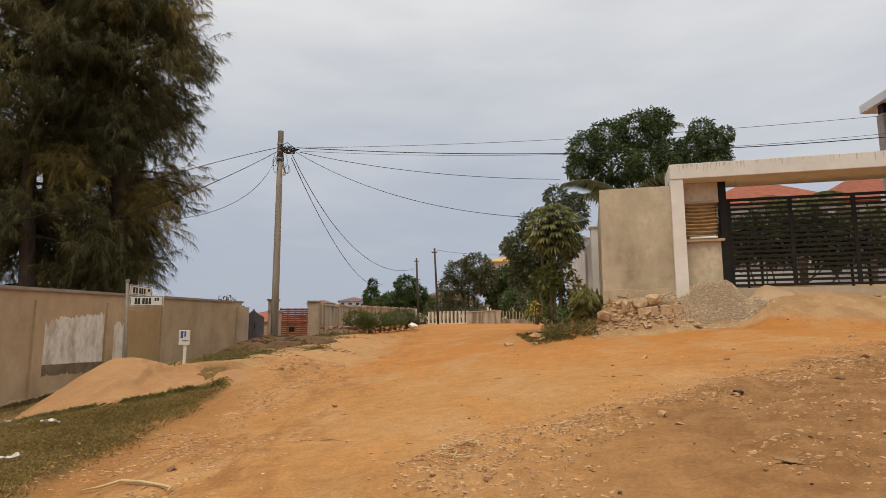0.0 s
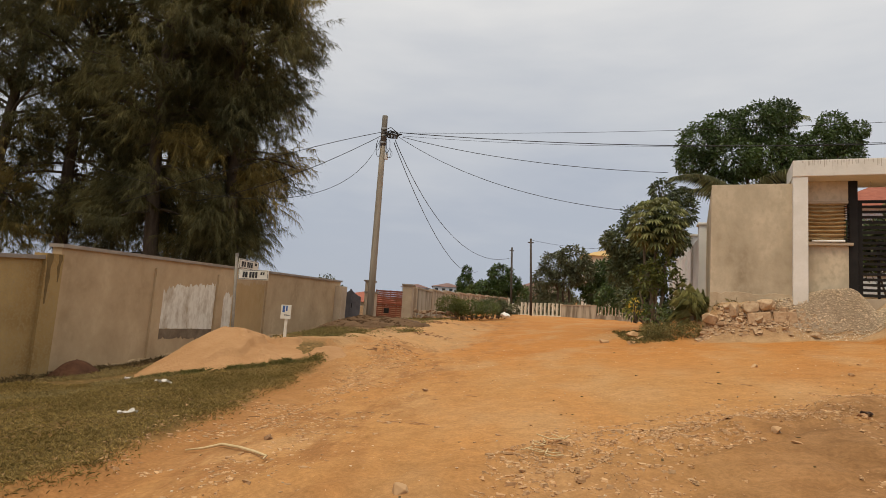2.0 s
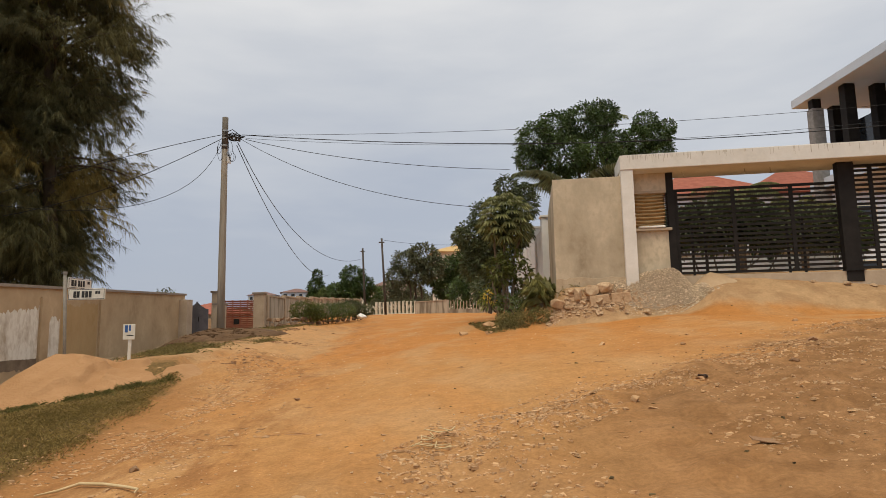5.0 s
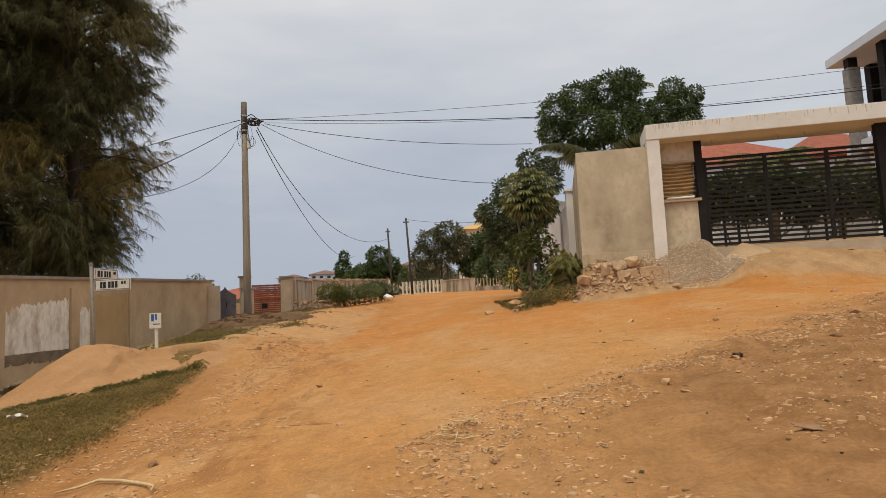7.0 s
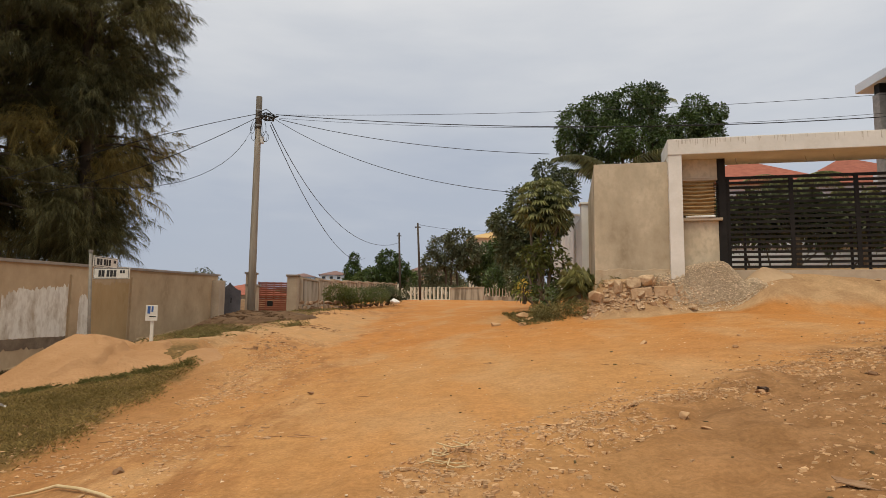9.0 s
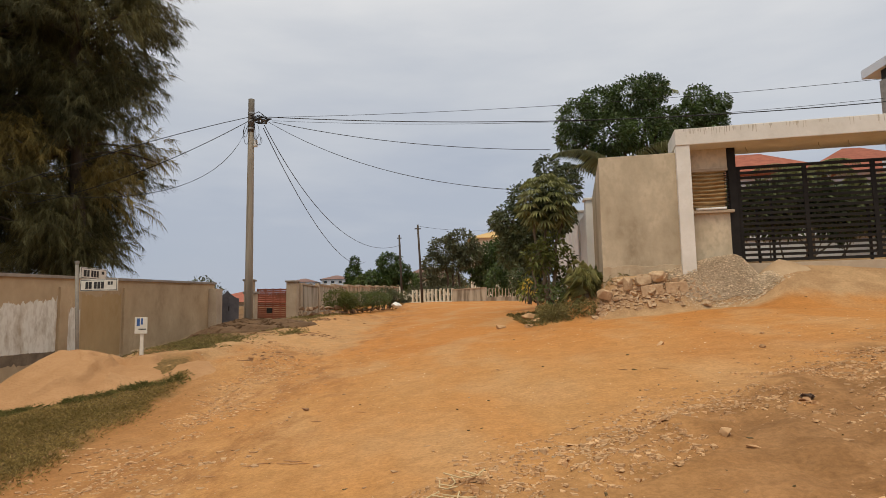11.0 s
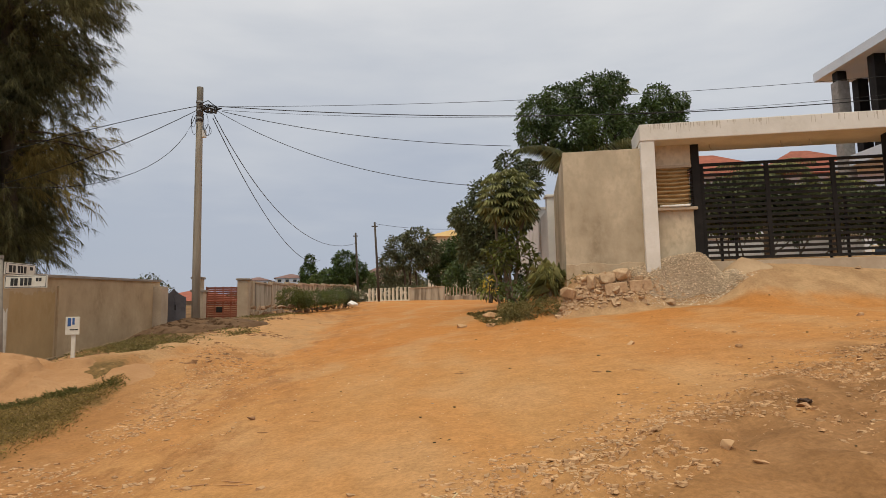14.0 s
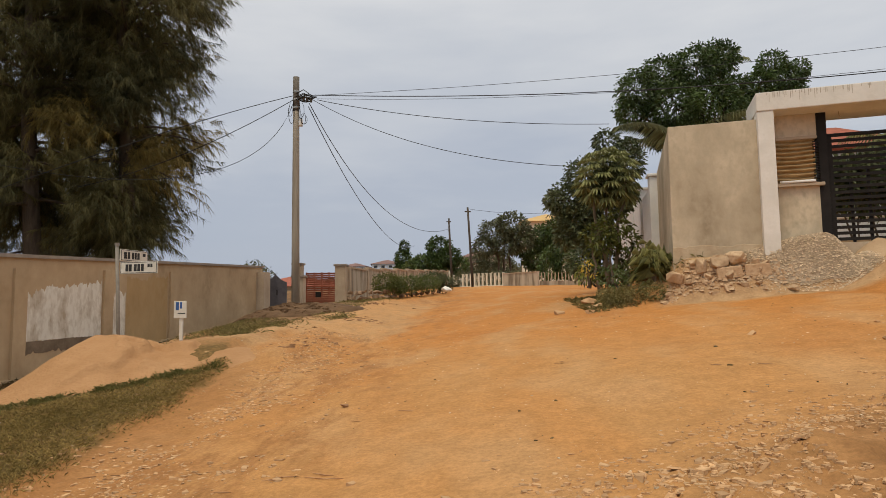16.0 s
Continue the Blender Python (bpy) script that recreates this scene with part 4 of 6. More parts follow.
def reed_mat():
    """A rolled mat in plastic that fills the opening, bulging, with ribs."""
    root = thing("rolled_mat", GATE_AT @ pose(0.14, 0.62, 4.187), "brown ribbed reed mat wrapped in clear plastic on a sill", "mat")
    bm = bmesh.new()
    nz, nx = 72, 22
    grid = []
    for j in range(nz + 1):
        v = j / nz
        row = []
        for i in range(nx + 1):
            u = i / nx
            sag = 0.05 * math.sin(math.pi * u) * math.sin(v * 9)
            ribs = 0.036 * math.sin(2 * math.pi * (v * 10 + 0.35 * math.sin(2.6 * u) + 0.12 * noise.noise((u * 3, v * 3, 4))))
            row.append(bm.verts.new((u * 0.93 - 0.02 * math.sin(v * 3.1), -0.10 - 0.10 * math.sin(math.pi * v) * (0.6 + 0.4 * u) - ribs - sag * 0.3, v * 0.90)))
        grid.append(row)
    for j in range(nz):
        for i in range(nx):
            bm.faces.new((grid[j][i], grid[j][i + 1], grid[j + 1][i + 1], grid[j + 1][i]))
    back = [[bm.verts.new((x, 0.05, z)) for x in (0, 0.93)] for z in (0, 0.90)]
    bm.faces.new((back[0][0], back[1][0], back[1][1], back[0][1]))
    part("roll", bm, MAT_STRAW, root, smooth=True)
    bm = bmesh.new()
    for k in range(16):
        z = 0.03 + k * 0.053
        tube(bm, [(0.88, -0.19, z), (0.96, -0.17, z + 0.012), (1.02, -0.10, z)], 0.013, 6)
    part("edge_loops", bm, BLACK_STEEL, root, "dark loops along the edge")
    bm = new_box(0.25, 0.9, -0.24, -0.14, 0.0, 0.06, bevel=0.02)
    for v in bm.verts:
        v.co += Vector((0, 0.03 * noise.noise(v.co * 9), 0.02 * noise.noise(v.co * 13)))
    part("plastic_fold", bm, PLASTIC, root, "white fold of plastic")


reed_mat()


def slat_gate(u0, u1, z0, z1, back, stiles, braces, label, slats):
    """A frame with broad stiles before it, slats across, and slim braces standing behind."""
    root = thing("sliding_gate", GATE_AT @ pose(u0, back, z0), label, "gate", "black steel gates")
    w, h = u1 - u0, z1 - z0
    for x in stiles:
        part("stile", new_box(x - 0.045, x + 0.045, -0.03, 0.02, 0, h), BLACK_STEEL, root)
    for x, top in braces:
        part("brace", new_box(x - 0.025, x + 0.025, 0.03, 0.08, -0.05, top), BLACK_STEEL, root)
    for z in (0.0, h - 0.06):
        part("rail", new_box(0, w, -0.032, 0.035, z, z + 0.06), BLACK_STEEL, root)
    shared = mesh_of("slat", new_box(0, w, -0.02, 0.012, -0.03, 0.03), BLACK_STEEL)
    step = (h - 0.06) / (slats + 1)
    for k in range(slats):
        ob = new("slat", shared)
        ob.parent = root
        ob.location = (0, 0, 0.03 + step * (k + 1))
    return root


slat_gate(1.31, 5.10, 3.005, 5.18, 0.60, (0.045, 1.42, 2.78), ((0.40, 1.25), (0.71, 1.45), (2.64, 1.2), (3.0, 1.3)), "black steel sliding gate of horizontal slats", 17)
slat_gate(5.50, 9.2, 3.005, 5.56, 0.55, (0.40, 1.3, 2.2, 3.1), ((0.9, 1.3),), "black steel gate leaf of horizontal slats beside a post", 20)


def gate_post(u, w, z1, label, v=0.60):
    root = thing("gate_post", GATE_AT @ pose(u, v, 2.7), label, "gate post", "black steel gates")
    part("shaft", new_box(-w / 2, w / 2, -0.10, 0.10, 0, z1 - 2.7, bevel=0.01), BLACK_STEEL, root)
    part("foot_plate", new_box(-w / 2 - 0.04, w / 2 + 0.04, -0.14, 0.14, 0.255, 0.275), BLACK_STEEL, root)


gate_post(1.215, 0.18, 5.617, "black steel gate post beside a wicket wall")
gate_post(5.30, 0.38, 5.617, "broad black steel gate post", 0.50)


def side_wall():
    """White wall with capped piers beyond the grey return."""
    a, b = Vector((4.75, 20.12, 0)), Vector((6.19, 33.4, 0))
    d = b - a
    root = thing("side_wall", pose(a.x, a.y, 0, 0, 0, math.degrees(math.atan2(d.y, d.x))), "whitewashed wall with tall capped piers", "wall", kind="structure")
    step = d.length / 6
    for k in range(6):
        x, top = k * step, 5.47
        part("panel", new_box(x + 0.36, x + step - 0.003, -0.12, 0.08, 1.8, top - 0.36), WHITE_WALL, root)
        pier = part("pier", new_box(x, x + 0.36, -0.13, 0.15, 1.8, top - 0.07), WHITE_WALL, root)
        part("pier_cap", new_box(x - 0.05, x + 0.41, -0.18, 0.20, top - 0.07, top, bevel=0.01), WHITE_CONC, pier)


side_wall()

# ---- heaps, stones, litter ----
def mound(name, x, y, rx, ry, h, turn, mat, label, category, seed, peak=1.5, lumps=0.12, seg=56, rings=26, skew=0.0):
    bm = bmesh.new()
    ca, sa = math.cos(radians(turn)), math.sin(radians(turn))
    rows = []
    for j in range(rings + 1):
        r = 1.08 * (j / rings) ** 0.8
        row = []
        for i in range(seg if j else 1):
            a = 2 * math.pi * i / seg
            edge = 1 + 0.14 * noise.noise((math.cos(a) * 1.7, math.sin(a) * 1.7, seed))
            lx, ly = rx * r * edge * math.cos(a), ry * r * edge * math.sin(a)
            px, py = x + ca * lx - sa * ly + skew * max(0.0, 1 - r), y + sa * lx + ca * ly
            up = h * max(0.0, 1 - r) ** (1 / peak) if r < 1 else -0.06 - (r - 1)
            up *= 1 + lumps * 2 * noise.noise((px * 1.1, py * 1.1, seed))
            up += lumps * 0.25 * noise.noise((px * 4, py * 4, seed)) * (r < 0.97)
            row.append(bm.verts.new((px, py, ground_z(px, py) + up)))
        rows.append(row)
    for i in range(seg):
        bm.faces.new((rows[0][0], rows[1][i], rows[1][(i + 1) % seg]))
    for a, b in zip(rows[1:], rows[2:]):
        for i in range(seg):
            bm.faces.new((a[i], b[i], b[(i + 1) % seg], a[(i + 1) % seg]))
    ob = new(name, mesh_of(name, bm, mat, True))
    return tagged(ob, label, category)


def sand_heap():
    """Tipped sand: a steep cone with a low spread beside it, broken by small slumped ledges."""
    bm = bmesh.new()
    nx, ny = 96, 96
    x0, x1, y0, y1 = -8.6, -3.9, 9.2, 14.6

    def height(x, y):
        dx, dy = x + 6.42, y - 11.95
        a = math.atan2(dy, dx)
        reach = 1.60 + 0.35 * math.cos(a + 1.4) + 0.22 * noise.noise((math.cos(a) * 1.5, math.sin(a) * 1.5, 4.0))
        r = math.hypot(dx, dy) / reach
        cone = 0.72 * (1 - r) + 0.05 * math.exp(-(r / 0.2) ** 2) * -1
        ex, ey = (x + 5.2) / 1.2, (y - 12.2) / 1.1
        low = 0.28 * (1 - math.hypot(ex, ey) ** 1.3)
        h = max(cone, low)
        ledge = noise.noise((x * 1.3 + 4, y * 2.2, 1.5)) + 0.5 * noise.noise((x * 4, y * 5, 2.5))
        h += (0.11 * soft(ledge, 0.0, 0.10) - 0.05) * soft(h, 0.08, 0.25) * soft(x, -6.6, -5.6)
        return h + 0.02 * noise.noise((x * 3, y * 3, 6.0)) + 0.012 * noise.noise((x * 9, y * 9, 8.0))
    rows = []
    for j in range(ny + 1):
        y = y0 + (y1 - y0) * j / ny
        rows.append([bm.verts.new((x, y, ground_z(x, y) + max(height(x, y), -0.25))) for x in [x0 + (x1 - x0) * i / nx for i in range(nx + 1)]])
    for a, b in zip(rows, rows[1:]):
        for i in range(nx):
            quad = (a[i], a[i + 1], b[i + 1], b[i])
            if max(v.co.z - ground_z(v.co.x, v.co.y) for v in quad) > -0.15:
                bm.faces.new(quad)
    bmesh.ops.delete(bm, geom=[v for v in bm.verts if not v.link_faces], context="VERTS")
    tagged(new("sand_mound", mesh_of("sand_mound", bm, SAND, True)), "heap of orange building sand on the grass verge", "sand heap")


sand_heap()
mound("soil_mound", -6.3, 21.9, 2.3, 1.6, 0.34, 0, SOIL, "low heap of dark soil beside the pole", "soil heap", 5.0, 1.4, 0.35)
mound("soil_mound", wall_x(11.5) + 0.45, 11.35, 0.55, 0.4, 0.36, 80, RED_SOIL, "small heap of dark red earth against the pillar", "soil heap", 7.0, 1.5, 0.25)
mound("gravel_mound", 6.24, 14.68, 1.16, 0.34, 0.26, -13, GRAVEL_BED, "heap of crushed stone before the gate wall", "gravel heap", 9.0, 1.0, 0.05, skew=0.30)
mound("earth_mound", 7.40, 14.55, 0.62, 0.32, 0.20, -13, PALE_EARTH, "low heap of tan earth before the gate", "earth heap", 12.0, 1.2, 0.08)


def small_stones(name, places, mat, label, category, seed, r0, r1):
    """Many small angular stones in one mesh."""
    rng = np.random.default_rng(seed)
    shape = np.array([(-1, -0.7, -0.6), (1, -0.8, -0.6), (0.9, 0.8, -0.6), (-0.8, 0.9, -0.6), (-0.7, -0.6, 0.5), (0.8, -0.5, 0.6), (0.6, 0.6, 0.45), (-0.7, 0.5, 0.6)]) * 0.8
    tri = np.array([(0, 2, 1), (0, 3, 2), (4, 5, 6), (4, 6, 7), (0, 1, 5), (0, 5, 4), (1, 2, 6), (1, 6, 5), (2, 3, 7), (2, 7, 6), (3, 0, 4), (3, 4, 7)])
    n = len(places)
    r = r0 + (r1 - r0) * rng.random(n) ** 3.5
    a = rng.random(n) * 6.28
    v = shape[None] * rng.uniform(0.55, 1.15, (n, 8, 1)) * r[:, None, None] * rng.uniform((0.8, 0.6, 0.45), (1.3, 1.0, 0.9), (n, 1, 3))
    x = v[..., 0] * np.cos(a)[:, None] - v[..., 1] * np.sin(a)[:, None]
    y = v[..., 0] * np.sin(a)[:, None] + v[..., 1] * np.cos(a)[:, None]
    v = np.stack([x, y, v[..., 2]], 2) + np.array(places)[:, None] + np.array([0, 0, -0.10]) * r[:, None, None]
    f = (tri[None] + 8 * np.arange(n)[:, None, None]).reshape(-1, 3)
    me = bpy.data.meshes.new(name)
    me.from_pydata(v.reshape(-1, 3).tolist(), [], f.tolist())
    me.materials.append(mat)
    return tagged(new(name, me), label, category, kind="stuff")


def scatter_stones():
    rng = np.random.default_rng(21)
    heap = []
    while len(heap) < 18000:
        u, w = rng.normal(scale=0.66, size=2)
        r = math.hypot(u, w)
        if r > 1.25:
            continue
        t = radians(-13)
        px, py = 6.24 + 1.28 * u * math.cos(t) - 0.38 * w * math.sin(t) + 0.30 * max(0.0, 1 - r), 14.68 + 1.28 * u * math.sin(t) + 0.38 * w * math.cos(t)
        up = 0.285 * max(0, 1 - r) * (1 + 0.1 * noise.noise((px * 1.1, py * 1.1, 9.0)))
        heap.append((px, py, ground_z(px, py) + up))
    small_stones("loose_gravel", heap, GRAVEL, "crushed stone spilling down a heap", "gravel", 1, 0.007, 0.034)
    spill = []
    while len(spill) < 1700:
        px = rng.uniform(3.5, 6.0)
        py = 16.02 - 0.2357 * px + rng.normal(0, 0.08)
        spill.append((px, py, floor_z(px, py)))
    small_stones("rubble_chips", spill, ROCK, "broken tan stone chips among the rubble", "rubble", 7, 0.015, 0.11)
    bank = []
    while len(bank) < 20000:
        px, py = rng.uniform(-0.3, 9), rng.uniform(2.2, 10)
        d = 4.73 + 0.555 * px - py
        if rng.random() < math.exp(-((d - 0.05) / 0.7) ** 2) * (noise.noise((px * 1.2, py * 1.2, 15)) > -0.12) + 0.22 * soft(d, -0.2, 0.3) * (noise.noise((px * 0.9, py * 0.9, 5)) > 0):
            bank.append((px, py, floor_z(px, py)))
    small_stones("bank_gravel", bank, BANK_GRIT, "brown gravel and clods on the road bank", "gravel", 2, 0.006, 0.046)
    road = []
    while len(road) < 4000:
        px, py = rng.uniform(-4.5, 8), rng.uniform(2.5, 22)
        if noise.noise((px * 0.5, py * 0.35, 2)) > -0.1:
            road.append((px, py, floor_z(px, py)))
    edge = []
    while len(edge) < 6500:
        py = rng.uniform(3.0, 16)
        px = -2.55 - 0.05 * py + 0.55 * rng.normal()
        if noise.noise((px * 0.9, py * 0.9, 8)) > -0.05:
            edge.append((px, py, floor_z(px, py)))
    small_stones("edge_clods", edge, BANK_GRIT, "brown clods along the road edge", "clods", 4, 0.007, 0.052)
    bits = []
    for _ in range(240):
        px, py = rng.uniform(-4.0, 7.5), rng.uniform(2.8, 16)
        bits.append((px, py, floor_z(px, py) + 0.004))
    small_stones("dead_leaves", bits, LEAF_BROWN, "dead leaves and dark crumbs strewn on the road", "leaf litter", 9, 0.008, 0.034)
    rough = []
    while len(rough) < 1500:
        px, py = rng.uniform(-7.5, -2.6), rng.uniform(13, 25)
        if noise.noise((px * 0.8, py * 0.5, 12)) > 0.05:
            rough.append((px, py, floor_z(px, py)))
    small_stones("verge_clods", rough, BROWN_STONE, "brown clods and stones on the rough verge", "clods", 10, 0.012, 0.10)
    soil = []
    while len(soil) < 1500:
        u, w = rng.normal(scale=0.45, size=2)
        if math.hypot(u, w) < 1.1:
            px, py = -6.3 + 2.3 * u, 21.9 + 1.6 * w
            up = 0.34 * max(0.0, 1 - math.hypot(u, w)) ** (1 / 1.4)
            soil.append((px, py, ground_z(px, py) + up * (1 + 0.7 * noise.noise((px * 1.1, py * 1.1, 5.0)))))
    small_stones("soil_clods", soil, SOIL, "dark clods over the heap of soil", "clods", 12, 0.02, 0.13)
    crumbs = []
    while len(crumbs) < 700:
        a, d = rng.random() * 6.28, 0.45 * abs(rng.normal())
        k = int(rng.integers(0, 5))
        cx, cy = ((1.0, 5.45), (-1.94, 6.6), (0.55, 5.0), (-3.1, 10.9), (1.9, 6.1))[k]
        px, py = cx + 1.2 * d * math.cos(a), cy + 0.7 * d * math.sin(a)
        crumbs.append((px, py, floor_z(px, py)))
    small_stones("broken_crust", crumbs, CRUST, "pale broken crust and clods on the dirt road", "clods", 13, 0.012, 0.06)
    small_stones("road_stones", road, GRAVEL, "small pale stones strewn on the dirt road", "stones", 3, 0.004, 0.02)


scatter_stones()


def loose_stone(x, y, r, seed, mat, label, group, name="stone", flat=0.7, up=0.25):
    ob = new(name, mesh_of(name, stone_bm(r, seed, flat, 2), mat))
    ob.location, ob.rotation_euler = (x, y, floor_z(x, y) + r * up), (0, 0, seed * 1.7)
    return tagged(ob, label, "stone", group)


for k, (u, v, r) in enumerate(((-1.72, -0.12, 0.27), (-1.38, -0.02, 0.15), (-1.25, -0.15, 0.25), (-0.88, -0.10, 0.27), (-0.95, 0.02, 0.18), (-0.55, 0.0, 0.24), (-0.42, -0.10, 0.16), (-0.2, -0.12, 0.13), (-0.05, -0.2, 0.12),
                               (-1.5, -0.42, 0.12), (-1.1, -0.42, 0.13), (-0.72, -0.38, 0.15), (-0.75, -0.72, 0.15), (-0.45, -0.70, 0.11), (-0.2, -0.66, 0.10), (0.35, -0.95, 0.12), (-1.85, -0.3, 0.12), (-1.95, -0.5, 0.09), (-0.15, -0.35, 0.12))):
    q = GATE_AT @ Vector((u, v * 0.42, 0))
    loose_stone(q.x, q.y, r * 0.82, k + 1, ROCK, "rough pale quarry stone at the foot of the wall", "stones along the gate wall", "rubble_stone", 0.85, 0.5)
for u, v, r in ((5.05, 0.30, 0.13), (5.62, 0.30, 0.11), (4.3, 0.33, 0.08)):
    q = GATE_AT @ Vector((u, v, 0))
    loose_stone(q.x, q.y, r, u, ROCK, "flat pale stone set at the foot of the gate", "stones along the gate wall", "rubble_stone", 0.5, 0.4)
for k, (x, y, r, pale) in enumerate(((-2.42, 5.56, 0.05, 0), (-0.77, 3.78, 0.07, 1), (2.79, 5.85, 0.05, 0), (3.9, 8.6, 0.05, 1), (-1.5, 8.4, 0.05, 0), (4.0, 6.2, 0.04, 0), (3.2, 10.1, 0.06, 1), (6.6, 10.2, 0.07, 1),
                                     (5.0, 7.4, 0.07, 0), (1.9, 5.2, 0.05, 1), (-5.2, 22.0, 0.16, 1), (-4.6, 23.2, 0.13, 1), (2.1, 15.4, 0.12, 1), (1.5, 15.9, 0.14, 1), (2.35, 16.4, 0.18, 1), (2.4, 17.6, 0.2, 1))):
    loose_stone(x, y, r, k + 30, CRUST if pale else BROWN_STONE, "pale loose stone on the dirt" if pale else "red-brown clod of earth on the dirt", "loose stones on the road")


def broken_kerb():
    """Two snapped lengths of tan cast kerb before the rubble."""
    for x, y, turn, tilt, L in ((4.74, 14.90, -8, -7, 0.50), (5.24, 14.78, -14, -4, 0.48)):
        bm = new_box(-L / 2, L / 2, -0.09, 0.09, -0.14, 0.10, bevel=0.02)
        for v in bm.verts:
            v.co += Vector((0.03 * noise.noise(v.co * 6), 0.015 * noise.noise(v.co * 9), 0.015 * noise.noise(v.co * 7)))
        ob = new("kerb_block", mesh_of("kerb_block", bm, ROCK))
        ob.matrix_world = pose(x, y, floor_z(x, y) + 0.03, 0, tilt, turn)
        tagged(ob, "broken tan kerb block lying before the rubble", "kerb block", "broken kerb blocks")


broken_kerb()


def flat_pieces():
    """Flat stones, a curled flake of plaster and a dark shadowy clod lying on the bank."""
    for k, (x, y, w, d, turn) in enumerate(((4.37, 7.06, 0.20, 0.08, 5), (4.55, 9.84, 0.16, 0.09, 8), (1.76, 5.09, 0.17, 0.07, 20), (1.98, 5.0, 0.12, 0.07, -10), (3.3, 5.6, 0.16, 0.06, 30), (2.5, 4.9, 0.10, 0.07, 15), (0.95, 5.6, 0.15, 0.10, 0))):
        w, d = w * 0.45, d * 0.45
        bm = stone_bm(w, 70 + k, 0.2, 2)
        for v in bm.verts:
            v.co.y *= d / w
        ob = new("flat_stone", mesh_of("flat_stone", bm, BANK_GRIT))
        ob.matrix_world = pose(x, y, floor_z(x, y) + w * 0.08, 4 * (k % 3 - 1), 6, turn)
        tagged(ob, "thin flat pale stone lying on the road bank", "stone", "flat stones on the bank")
    # the second piece is a clod with its shadow coloured in
    for name, mat, x, y, w, d, lift, label in (("plaster_flake", BROWN_STONE, 2.22, 3.75, 0.22, 0.10, 0.008, "curled pale flake of plaster on the bank"), ("charred_scrap", CLOD_SHADOWY, 2.86, 5.93, 0.09, 0.05, 0.02, "small clod on the bank, its shadow put into the dark colour")):
        bm = bmesh.new()
        bmesh.ops.create_grid(bm, x_segments=12, y_segments=8, size=0.5)
        for v in bm.verts:
            u, q = v.co.x, v.co.y
            v.co = Vector((u * w * (1 + 0.3 * noise.noise((q * 4, 2.0, x))), q * d * (1 + 0.4 * noise.noise((u * 4, 3.0, x))), lift * (4 * q * q * 0.6 + 0.8 * noise.noise((u * 5, q * 5, x)))))
        bmesh.ops.solidify(bm, geom=bm.faces[:], thickness=0.006)
        ob = new(name, mesh_of(name, bm, mat))
        ob.matrix_world = pose(x, y, floor_z(x, y) + 0.012, 4, 6, -28)
        tagged(ob, label, "debris")


flat_pieces()


